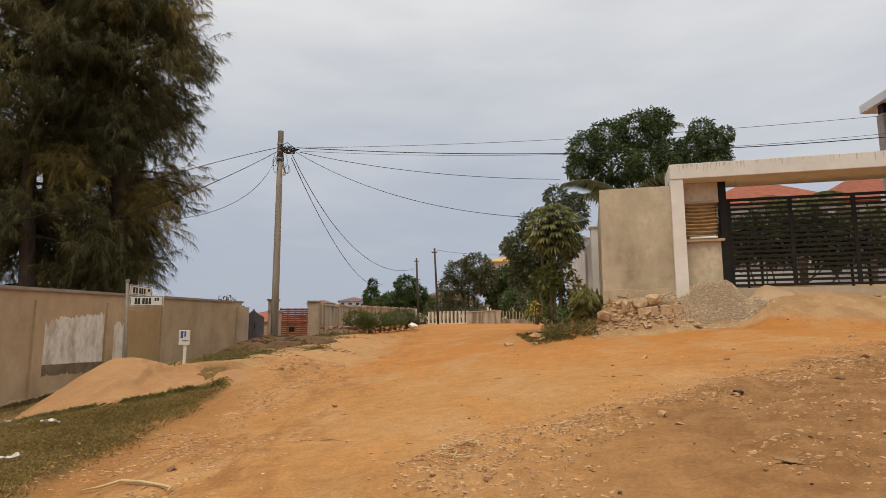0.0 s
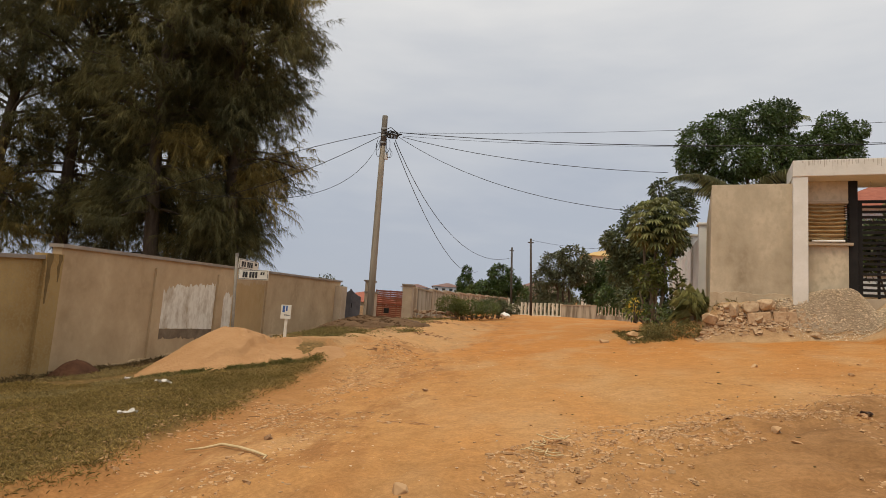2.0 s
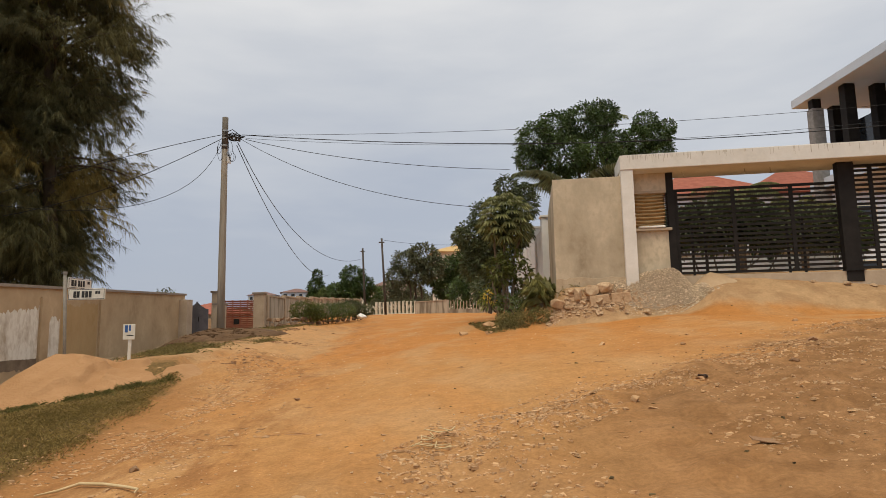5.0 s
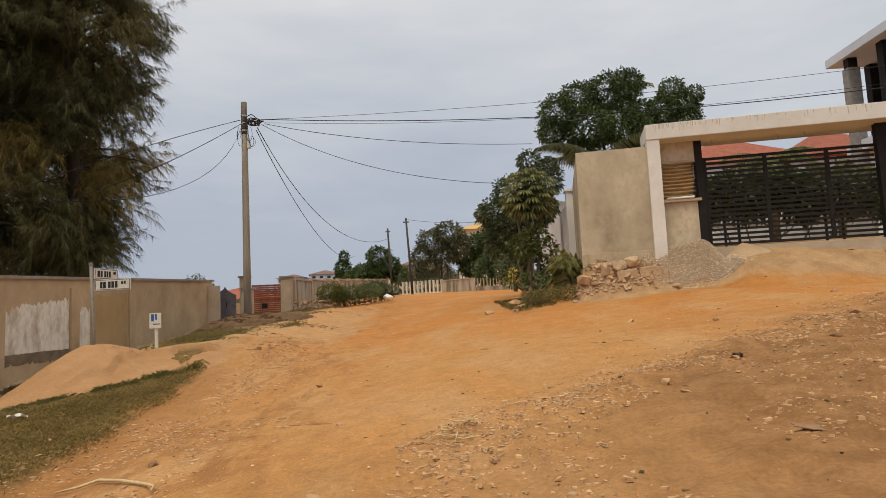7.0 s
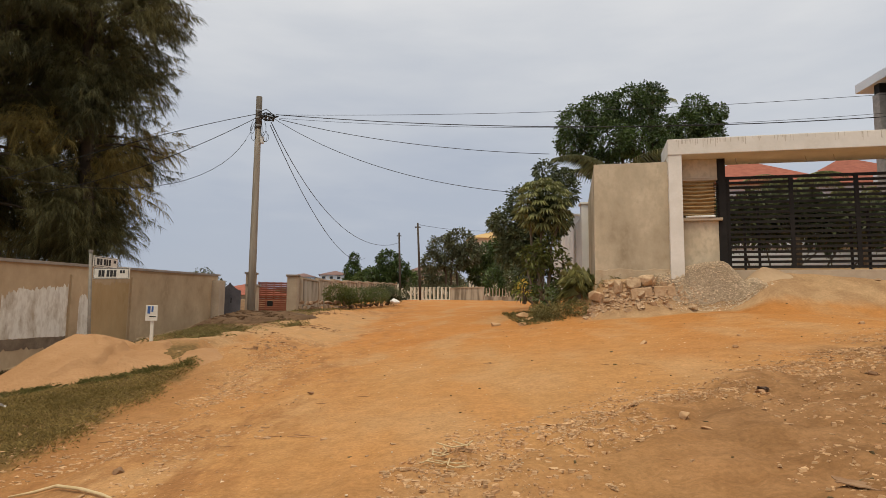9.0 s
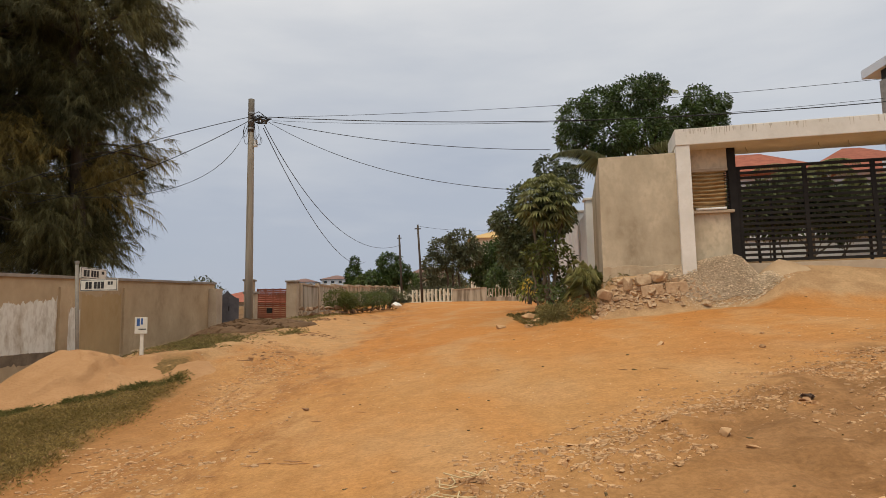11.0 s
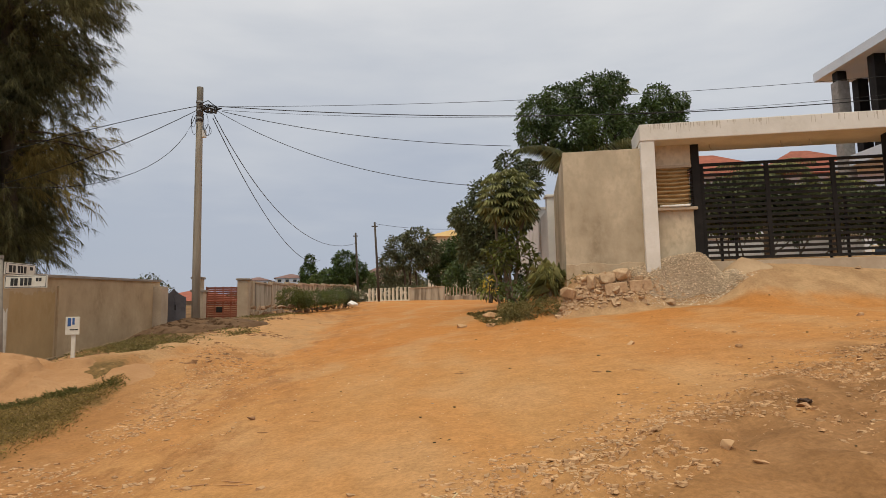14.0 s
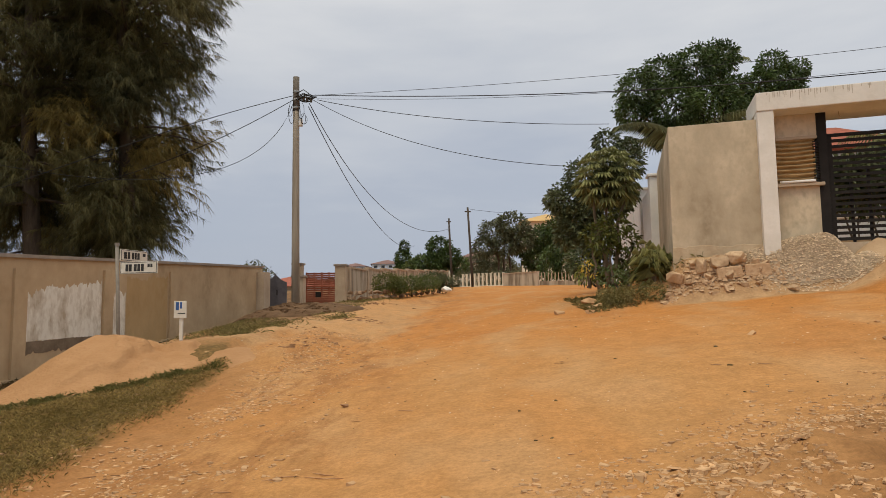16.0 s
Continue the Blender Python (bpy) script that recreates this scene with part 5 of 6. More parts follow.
def litter():
    for k, (x, y, sx, sy) in enumerate(((-5.62, 8.8, 0.24, 0.07), (-4.42, 6.3, 0.22, 0.07), (-7.0, 9.9, 0.12, 0.08))):
        bm = bmesh.new()
        bmesh.ops.create_grid(bm, x_segments=6, y_segments=4, size=0.5)
        for v in bm.verts:
            v.co = Vector((v.co.x * sx, v.co.y * sy, 0.03 + 0.05 * noise.noise((v.co.x * 3, v.co.y * 3, k))))
        bmesh.ops.solidify(bm, geom=bm.faces[:], thickness=0.004)
        ob = new("paper_scrap", mesh_of("paper_scrap", bm, PAPER))
        ob.location, ob.rotation_euler = (x, y, floor_z(x, y) + 0.03), (0, 0, k * 1.1 + 0.2)
        tagged(ob, "crumpled white paper scrap lying in the grass", "litter", "paper scraps")
    bm = bmesh.new()
    pts = [(-3.12, 5.33), (-2.95, 5.35), (-2.74, 5.28), (-2.48, 5.12), (-2.24, 4.94), (-2.10, 4.80), (-2.08, 4.70)]
    tube(bm, [(x, y, floor_z(x, y) + 0.03) for x, y in pts], [0.006, 0.012, 0.013, 0.013, 0.012, 0.010, 0.005], 7)
    tagged(new("dry_stalk", mesh_of("dry_stalk", bm, STRAW, True)), "long pale curved dry stalk on the dirt", "stalk")
    rng = np.random.default_rng(6)
    bm = bmesh.new()
    for k in range(9):
        cx, cy = 0.12 + 0.13 * rng.normal(), 4.78 + 0.08 * rng.normal()
        a, L = rng.random() * 6.28, 0.05 + 0.12 * rng.random()
        tube(bm, [(cx + s * L * math.cos(a + 0.5 * s), cy + s * L * math.sin(a + 0.5 * s), floor_z(cx, cy) + 0.02 + 0.03 * abs(s)) for s in (-1, -0.3, 0.4, 1)], 0.005, 5)
    tagged(new("straw_tuft", mesh_of("straw_tuft", bm, STRAW)), "tuft of dry straw on the road", "straw")
    for cx, cy, turn, count in ((-1.35, 6.2, 0.2, 26), (-2.7, 6.9, 0.5, 14), (2.2, 8.2, 0.1, 8), (-1.0, 7.9, 0.4, 8), (0.9, 9.6, 0.0, 6)):
        bm = bmesh.new()
        for k in range(count // 3):
            px, py = cx + 0.28 * rng.normal(), cy + 0.07 * rng.normal()
            a, L = turn + 0.5 * rng.normal(), 0.03 + 0.07 * rng.random()
            tube(bm, [(px + q * L * math.cos(a), py + q * L * math.sin(a), floor_z(px, py) + 0.008) for q in (-1, 0.2, 1)], [0.002, 0.004, 0.002], 4)
        tagged(new("twig_litter", mesh_of("twig_litter", bm, BROWN_STONE)), "drift of small dry twigs on the dirt", "twigs", "twig drifts on the road")
    bm = bmesh.new()
    bmesh.ops.create_icosphere(bm, subdivisions=3, radius=0.24)
    for v in bm.verts:
        v.co *= 1 + 0.55 * noise.noise(v.co * 4.0) + 0.3 * noise.noise(v.co * 9.0)
        v.co.z *= 0.6
    ob = new("plastic_sack", mesh_of("plastic_sack", bm, PLASTIC, True))
    ob.location = (-2.15, 34.2, 2.62)
    tagged(ob, "crumpled white plastic sack at the roadside", "sack")


litter()


# ---- street sign and marker ----
def street_sign():
    root = thing("street_sign", pose(-7.40, 14.3, 0.6), "street name sign with two white plates on a grey post", "sign")
    bm = bmesh.new()
    tube(bm, [(0, 0, -0.3), (-0.08, 0, 1.3), (-0.14, 0, 2.52)], 0.035, 10)
    part("post", bm, SIGN_GREY, root, smooth=True)
    bm = bmesh.new()
    tube(bm, [(-0.138, 0, 2.50), (-0.14, 0, 2.56)], 0.045, 10)
    part("post_cap", bm, SIGN_GREY, root)

    def plate(m, w, h, blocks):
        ob = part("plate", new_box(0, w, -0.012, 0.012, 0, h, bevel=0.006), SIGN_WHITE, root, "white enamelled plate")
        ob.matrix_basis = m
        rim = bmesh.new()
        for a in ((0.015, w - 0.015, 0.012, 0.022), (0.015, w - 0.015, h - 0.022, h - 0.012), (0.015, 0.025, 0.012, h - 0.012), (w - 0.025, w - 0.015, 0.012, h - 0.012)):
            box(rim, a[0], a[1], -0.0155, -0.0115, a[2], a[3])
        part("border", rim, SIGN_BLACK, ob)
        for x0, x1, z0, z1 in blocks:
            part("bar", new_box(x0 * w, x1 * w, -0.0155, -0.0115, z0 * h, z1 * h), SIGN_BLACK, ob)

    plate(pose(-0.02, -0.05, 1.92, 0, 0, -9), 0.86, 0.245, ((0.15, 0.22, 0.2, 0.78), (0.235, 0.315, 0.2, 0.78), (0.375, 0.45, 0.2, 0.78), (0.47, 0.545, 0.2, 0.78), (0.565, 0.64, 0.2, 0.78), (0.74, 0.80, 0.5, 0.78), (0.815, 0.87, 0.5, 0.78)))
    plate(pose(-0.08, 0.02, 2.20, 0, 0, 80), 0.80, 0.24, ((0.12, 0.22, 0.2, 0.78), (0.25, 0.33, 0.2, 0.78), (0.40, 0.48, 0.2, 0.78), (0.50, 0.57, 0.2, 0.78), (0.60, 0.68, 0.2, 0.78), (0.80, 0.9, 0.5, 0.78)))


street_sign()


def marker():
    root = thing("marker_post", pose(-5.75, 13.5, floor_z(-5.75, 13.5)), "white marker post with a small blue and white plate", "marker")
    part("stake", new_box(-0.03, 0.03, -0.02, 0.02, -0.2, 0.50), SIGN_WHITE, root)
    plate = part("plate", new_box(-0.13, 0.11, -0.05, -0.015, 0.42, 0.74, bevel=0.01), SIGN_WHITE, root)
    part("emblem", new_box(-0.09, -0.03, -0.053, -0.048, 0.57, 0.72), SIGN_BLUE, plate, "blue emblem")
    part("emblem", new_box(-0.01, 0.03, -0.053, -0.048, 0.60, 0.72), SIGN_BLUE, plate, "blue emblem")
    part("bar", new_box(-0.05, 0.09, -0.053, -0.048, 0.50, 0.52), SIGN_BLACK, plate)


marker()


# ---- tall casuarina trees behind the low wall ----
def casuarina(x, y, height, radius, first, seed, label, limbs=70, lean=0.0, rust=0.12):
    """A dark feathery tree: upright stems, rising limbs, and plumes of thin hanging needles."""
    rng = np.random.default_rng(seed)
    z = ground_z(x, y)
    root = thing("casuarina_tree", pose(x, y, z), label, "tree", "casuarina trees behind the wall")
    bm = bmesh.new()
    trunk = [(lean * s + 0.25 * math.sin(s * 5 + seed), 0.2 * math.sin(s * 4 + seed), height * s - 0.5) for s in np.linspace(0, 1, 9)]
    tube(bm, trunk, [0.30 * (1 - 0.85 * s) + 0.03 for s in np.linspace(0, 1, 9)], 9)
    part("trunk", bm, BARK, root, smooth=True)
    wood = bmesh.new()
    base, axis, length, brown = [], [], [], []
    for k in range(limbs):
        f = (k + rng.random()) / limbs
        h = first + (height - first) * f
        s = h / height
        start = Vector((lean * s, 0, h))
        a = rng.random() * 2 * math.pi
        reach = radius * (0.55 + 0.5 * rng.random()) * float(np.interp(f, (0, 0.12, 0.35, 0.62, 1), (0.45, 0.72, 0.98, 1.04, 0.4)))
        if math.sin(a) < -0.45 and f < 0.6 and rng.random() < 0.15:
            a = -a
        out = Vector((math.cos(a), math.sin(a), 0))
        rise = 0.25 + 0.5 * f + 0.25 * rng.random() - (0.35 if f < 0.2 else 0)
        pts = [start + out * reach * q + Vector((0, 0, reach * (rise * q - 0.42 * q * q))) for q in np.linspace(0, 1, 6)]
        tube(wood, pts, [0.06 * (1 - 0.85 * q) + 0.008 for q in np.linspace(0, 1, 6)], 5, False)
        is_rust = noise.noise((start.x + out.x * reach, out.y * reach + seed, h * 0.35)) > 0.32 and rng.random() < rust * 4
        shift = rng.normal(scale=0.10 + 0.07 * reach, size=(7, 3))
        tufts = 0.25 + 0.77 * rng.random(7) ** 0.8
        for p in range(34):
            q = float(tufts[p % 7]) + 0.03 * rng.normal()
            i = max(0, min(int(q * 5), 4))
            c = pts[i].lerp(pts[i + 1], min(q * 5 - i, 1.1)) + Vector(rng.normal(scale=0.20, size=3)) + Vector(shift[p % 7])
            d = (out * (0.5 + 0.6 * rng.random()) + Vector((0, 0, 0.30 - 0.80 * rng.random())) + Vector(rng.normal(scale=0.45, size=3))).normalized()
            L = 0.55 + 0.75 * rng.random()
            m = 50
            along = rng.random((m, 1)) ** 0.9
            d3 = np.array(d)
            spine = np.array(c) + d3 * L * along + np.array([0, 0, -0.12 * L]) * along ** 2
            spray = rng.normal(scale=0.42, size=(m, 3)) + d3 * 0.7 + np.array([0, 0, -0.45])
            base.append(spine)
            axis.append(spray)
            length.append(rng.uniform(0.16, 0.42, m))
            brown.append(np.full(m, is_rust))
    part("limb_work", wood, BARK, root, kind="stuff")
    base, axis, length, brown = np.concatenate(base), np.concatenate(axis), np.concatenate(length), np.concatenate(brown)
    for name, mask, mat in (("crown", ~brown, NEEDLE), ("browned_crown", brown, NEEDLE_RUST)):
        if mask.sum():
            ob = new(name, needles_mesh(name, base[mask], axis[mask], length[mask], 0.019, mat, 0.45, rng))
            ob.parent = root
            tagged(ob, "rust-brown plumes of needles" if name != "crown" else "")


casuarina(-13.2, 23.6, 19.0, 3.0, 3.3, 1, "tall dark feathery casuarina tree behind a wall", 145, 0.2, 0.28)
casuarina(-15.6, 22.4, 21.0, 4.0, 4.6, 2, "tall dark feathery casuarina tree with rust-brown plumes", 120, 0.1, 0.2)
casuarina(-20.0, 23.4, 20.0, 4.6, 4.8, 3, "tall dark casuarina tree with bare lower trunk", 92, -0.3, 0.1)
casuarina(-22.6, 22.0, 19.0, 4.6, 5.0, 4, "tall casuarina tree with long rising limbs", 80, 0.2, 0.15)
casuarina(-18.0, 26.5, 20.0, 4.6, 2.2, 5, "dark casuarina tree standing behind others", 84, 0.0, 0.05)


# ---- trees and plants on the high side ----
round_tree("broadleaf_tree", 8.2, 25.5, 3.6, 7.0,
           [(-2.4, 0, 6.1, 0.95, 1.1, 0.85), (-1.5, 0.2, 6.75, 0.9, 1.0, 0.75), (-0.35, 0, 6.9, 1.0, 1.1, 0.85), (0.45, -0.1, 7.2, 0.75, 0.8, 0.7), (-1.3, -0.4, 5.3, 1.15, 1.2, 0.9), (0.05, -0.3, 5.4, 1.2, 1.2, 0.9), (1.05, 0.1, 5.9, 0.85, 0.9, 0.75),
            (-2.75, 0, 5.3, 0.65, 0.8, 0.6), (-1.65, -0.2, 4.4, 0.75, 0.8, 0.6), (2.0, 0.2, 6.15, 0.75, 0.9, 0.65), (2.85, 0.2, 6.35, 0.75, 0.9, 0.6), (2.4, 0.1, 6.95, 0.6, 0.7, 0.5), (3.3, 0, 6.7, 0.42, 0.5, 0.35), (2.9, 0, 5.65, 0.7, 0.8, 0.55), (1.3, 0, 5.0, 0.6, 0.7, 0.5)],
           LEAF_DARK, 0.15, 215, "broad dark green tree rising behind the wall", 11, 0.2)
round_tree("broadleaf_tree", 3.35, 21.5, 2.6, 4.2,
           [(0.35, 0, 4.15, 0.42, 0.45, 0.42), (1.0, 0, 3.5, 0.50, 0.5, 0.62), (-0.33, 0, 3.05, 0.70, 0.7, 0.68), (-0.9, 0, 2.38, 0.62, 0.6, 0.62), (-0.43, 0, 1.72, 0.78, 0.7, 0.7), (-0.9, 0, 1.35, 0.5, 0.5, 0.45), (0.2, 0, 2.3, 0.80, 0.8, 0.85), (0.7, 0, 2.5, 0.55, 0.5, 0.6), (-0.05, 0.1, 1.2, 0.68, 0.6, 0.65), (-1.27, 0, 2.38, 0.36, 0.4, 0.34), (1.05, 0, 4.0, 0.3, 0.3, 0.32)],
           LEAF_DEEP, 0.15, 210, "dense dark green roadside tree", 12, 0.08)


def umbrella_tree(x, y, z):
    """A tree with tiers of long drooping leaflets."""
    rng = np.random.default_rng(14)
    root = thing("umbrella_tree", pose(x, y, z), "small tree with tiers of drooping pale green leaflets", "tree")
    bm = bmesh.new()
    for a in (0.0, 0.5, -0.45):
        limb(bm, (0.1 * a, 0, -0.3), (a, 0.1, 2.6), 0.06, 0.03, rng, 0.05)
    part("trunk", bm, BARK_PALE, root, smooth=True)
    base, axis, length, side = [], [], [], []
    count = 50
    for k in range(count):
        zz = 1 - 1.75 * (k + 0.5) / count
        a0 = k * 2.39996
        ring_r = math.sqrt(max(0.0, 1 - zz * zz))
        d = np.array([ring_r * math.cos(a0), ring_r * math.sin(a0), zz])
        c = np.array([0, 0, 2.58]) + d * np.array([0.62, 0.62, 0.74]) * (0.92 + 0.16 * rng.random())
        leaflets = 11
        for j in range(leaflets):
            a = 2 * math.pi * j / leaflets + k
            ring = np.array([math.cos(a), math.sin(a), 0.0])
            base.append(c + ring * 0.015)
            axis.append(ring + d * 0.65 + np.array([0, 0, 0.22]))
            length.append(0.29 * rng.uniform(0.85, 1.15))
            side.append(np.cross(ring, (0, 0, 1)))
    ob = new("crown", leaves_mesh("crown", np.array(base), np.array(axis), np.array(side), np.array(length), 0.085, LEAF_UMBRELLA, 0.72))
    ob.parent = root
    # the crown's inner shade is put into these leaves as a deeper green
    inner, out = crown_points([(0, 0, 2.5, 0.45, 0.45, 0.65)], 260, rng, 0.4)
    leafy("inner_leaves", root, inner, out, 0.16, 0.06, LEAF_DEEP, 0.4, rng, "inner leaves coloured darker to read as shaded")


umbrella_tree(3.08, 18.4, 2.45)
round_tree("small_tree", 3.1, 18.1, 2.4, 1.9, [(0.05, -0.1, 1.35, 0.45, 0.4, 0.36), (-0.35, 0, 1.15, 0.4, 0.35, 0.34), (0.35, 0, 1.0, 0.36, 0.35, 0.32), (-0.3, 0, 0.85, 0.3, 0.3, 0.25)], LEAF_SAPLING, 0.15, 110, "young yellow-green sapling with thin stems", 15, 0.04, BARK_PALE, stems=3)


def palm(x, y, z, h, fronds, reach, label, seed, droop=0.9, mat=None):
    rng = np.random.default_rng(seed)
    root = thing("palm", pose(x, y, z), label, "palm")
    bm = bmesh.new()
    tube(bm, [(0, 0, -0.3), (0.05, 0, h * 0.5), (0, 0, h)], [0.13, 0.11, 0.10], 9)
    part("trunk", bm, BARK_PALE, root, smooth=True)
    shaft = bmesh.new()
    base, axis, length = [], [], []
    for k in range(fronds):
        a = 2 * math.pi * (k + 0.3 * rng.random()) / fronds
        out = Vector((math.cos(a), math.sin(a), 0))
        rise = 0.3 + 0.7 * rng.random()
        pts = [Vector((0, 0, h)) + out * reach * q + Vector((0, 0, reach * (rise * q - droop * q * q))) for q in np.linspace(0, 1, 9)]
        tube(shaft, pts, [0.02 * (1 - 0.8 * q) for q in np.linspace(0, 1, 9)], 4, False)
        cross = Vector((-out.y, out.x, 0))
        for q in np.linspace(0.12, 1, int(8 + 7 * reach)):
            i = min(int(q * 8), 7)
            c = pts[i].lerp(pts[i + 1], q * 8 - i)
            for s in (-1, 1):
                base.append(c)
                axis.append(cross * s + out * 0.55 + Vector((0, 0, -0.25)))
                length.append(min(reach, 1.9) * (0.34 - 0.18 * q))
    part("frond_stalks", shaft, mat or LEAF_PALE, root)
    k = len(base)
    leafy("fronds", root, np.array([tuple(v) for v in base]), np.array([tuple(v) for v in axis]), np.array(length), 0.026, mat or LEAF_PALE, 0.65, rng)


palm(6.5, 23.2, 3.0, 4.2, 5, 3.1, "pale palm with long drooping fronds over a wall", 31, 0.42, LEAF_FROND)
palm(5.9, 25.2, 3.0, 2.6, 11, 1.1, "small palm behind the whitewashed wall", 36, 0.7, LEAF_DEEP)
palm(9.0, 26.2, 3.6, 7.3, 9, 1.0, "palm crown rising out of a tree", 32, 0.5)
palm(10.5, 18.6, 2.9, 2.9, 15, 1.3, "palm behind the slatted gate", 33, 0.7)
palm(13.2, 19.6, 2.9, 2.6, 13, 1.2, "palm behind the slatted gate", 34, 0.8)
shrub(8.4, 17.3, 2.9, [(0.1, 0, 1.75, 0.6, 0.4, 0.62), (0.85, 0.2, 1.85, 0.7, 0.4, 0.68), (1.7, 0.0, 1.8, 0.65, 0.4, 0.62), (2.5, 0.1, 1.65, 0.55, 0.4, 0.6), (3.7, 0.3, 1.7, 0.6, 0.4, 0.62), (4.5, 0.2, 1.6, 0.7, 0.4, 0.65)], LEAF_DEEP, 0.2, 260, "dark leafy shrubs behind the slatted gate", 35)
shrub(9.0, 20.0, 2.9, [(0.2, 0, 2.0, 0.9, 0.5, 0.9), (1.6, 0.2, 2.1, 1.0, 0.5, 0.95), (3.2, 0.0, 2.0, 1.0, 0.5, 0.9), (4.8, 0.1, 2.1, 1.0, 0.5, 0.95), (6.2, 0.0, 1.9, 0.9, 0.5, 0.9)], LEAF_DARK, 0.2, 200, "tall dark hedge across the yard behind the gate", 37, "hedge")


def yucca(x, y, z, n, reach, label, seed, mat=None):
    rng = np.random.default_rng(seed)
    root = thing("strap_leaf_plant", pose(x, y, z), label, "plant")
    bm = bmesh.new()
    tube(bm, [(0, 0, -0.3), (0, 0, 0.45)], [0.06, 0.05], 8)
    part("stem", bm, BARK_PALE, root)
    d = rng.normal(size=(n, 3))
    d[:, 2] = np.abs(d[:, 2]) * 0.8 + 0.15
    base = np.array([0, 0, 0.34]) + rng.normal(scale=(0.12, 0.10, 0.14), size=(n, 3))
    leafy("leaves", root, base, d, reach * rng.uniform(0.6, 1.1, n), 0.034, mat or LEAF_STRAP, 0.75, rng)


shrub(3.1, 18.7, 2.35, [(-0.6, 0.3, 0.55, 0.5, 0.4, 0.6), (0.0, 0.2, 0.5, 0.45, 0.4, 0.5), (0.5, -0.3, 0.45, 0.4, 0.3, 0.45)], LEAF_DEEP, 0.12, 170, "dark green shrub under the roadside trees", 47)
yucca(3.52, 15.85, 2.32, 260, 0.50, "spiky plant with long arching strap leaves", 41, LEAF_STRAP)
shrub(2.75, 15.7, 1.78, [(-0.12, 0.35, 0.12, 0.26, 0.3, 0.28), (0.10, 0.12, 0.14, 0.30, 0.3, 0.29), (0.35, -0.12, 0.16, 0.32, 0.28, 0.30), (0.65, -0.32, 0.2, 0.3, 0.26, 0.27), (-0.14, 0.85, 0.18, 0.2, 0.4, 0.24)], LEAF_DRYGREEN, 0.05, 900, "low ragged dry hedge plant at the road edge", 43)
shrub(3.0, 16.3, 2.2, [(-0.2, 0.5, 0.2, 0.4, 0.4, 0.3), (0.3, 0.8, 0.25, 0.4, 0.4, 0.35)], LEAF_MID, 0.11, 110, "dull green shrub in a roadside bed", 44)
shrub(2.6, 18.6, 2.3, [(0, 0, 0.35, 0.45, 0.4, 0.35)], LEAF_LIGHT, 0.12, 90, "bright green low plant in a roadside bed", 45)
shrub(2.45, 18.0, 2.3, [(0, 0, 0.45, 0.14, 0.14, 0.12), (0.12, 0.1, 0.25, 0.14, 0.14, 0.1)], FLOWER, 0.09, 160, "clump of yellow flowers beside the road", 46)


# ---- end of the road ----
def baluster_fence():
    root = thing("baluster_fence", pose(-2.0, 50.0, 3.0, 0, 0, -28), "white fence of short pillars on a low wall", "fence", kind="structure")
    part("plinth", new_box(0, 3.6, -0.12, 0.12, -0.5, 0.22), CREAM, root)
    for k in range(11):
        x = 0.10 + k * 0.34
        post = part("post", new_box(x - 0.05, x + 0.05, -0.08, 0.08, 0.22, 1.08), CREAM, root)
        part("cap", new_box(x - 0.07, x + 0.07, -0.1, 0.1, 1.08, 1.13), CREAM, post)
    wall = thing("low_wall", pose(1.15, 48.2, 3.0, 0, 0, -42), "low stained concrete roadside wall", "wall", kind="structure")
    part("panel", new_box(0, 3.1, -0.1, 0.1, -0.5, 1.0), PANEL_CONC, wall)
    part("coping", new_box(0, 3.1, -0.14, 0.14, 1.0, 1.06), TAN_CONC, wall)
    fence = thing("picket_fence", pose(3.6, 46.6, 3.05, 0, 0, 12), "dark fence of thin pickets under a hedge", "fence", kind="structure")
    part("plinth", new_box(0, 4.5, -0.1, 0.1, -0.5, 0.35), PANEL_CONC, fence)
    shared = mesh_of("picket", new_box(-0.03, 0.03, -0.02, 0.02, 0.35, 0.95), TAN_CONC)
    for k in range(18):
        ob = new("picket", shared)
        ob.parent = fence
        ob.location = (0.1 + k * 0.25, 0, 0)


baluster_fence()
shrub(5.6, 50.0, 3.2, [(-1.0, 0, 1.5, 1.1, 1.0, 1.5), (0.2, 0, 1.8, 1.2, 1.0, 1.6), (1.4, 0, 1.9, 1.1, 1.0, 1.6)], LEAF_DARK, 0.2, 110, "tall dense dark green clipped hedge", 51, "hedge")
shrub(-0.3, 51.6, 3.2, [(-1.6, 0, 0.6, 0.9, 0.5, 0.75), (-0.3, -0.5, 0.6, 0.9, 0.5, 0.8), (1.0, -1.2, 0.6, 0.9, 0.5, 0.75), (2.0, -1.6, 0.6, 0.8, 0.5, 0.7)], LEAF_DUSTY, 0.18, 110, "dusty bushes behind a white fence", 60)
FAR = "trees along the far street"
round_tree("broadleaf_tree", 1.3, 55.0, 3.2, 6.2, [(-0.6, 0, 4.6, 1.5, 1.3, 1.2), (0.7, 0, 5.2, 1.5, 1.3, 1.2), (1.5, 0, 4.2, 1.2, 1.2, 1.1), (-1.6, 0, 3.4, 1.1, 1.1, 0.9), (0.2, 0, 3.4, 1.3, 1.1, 0.8)], LEAF_DUSTY, 0.30, 52, "dusty tree with several thin bare trunks", 52, 0.11, stems=3, group=FAR)
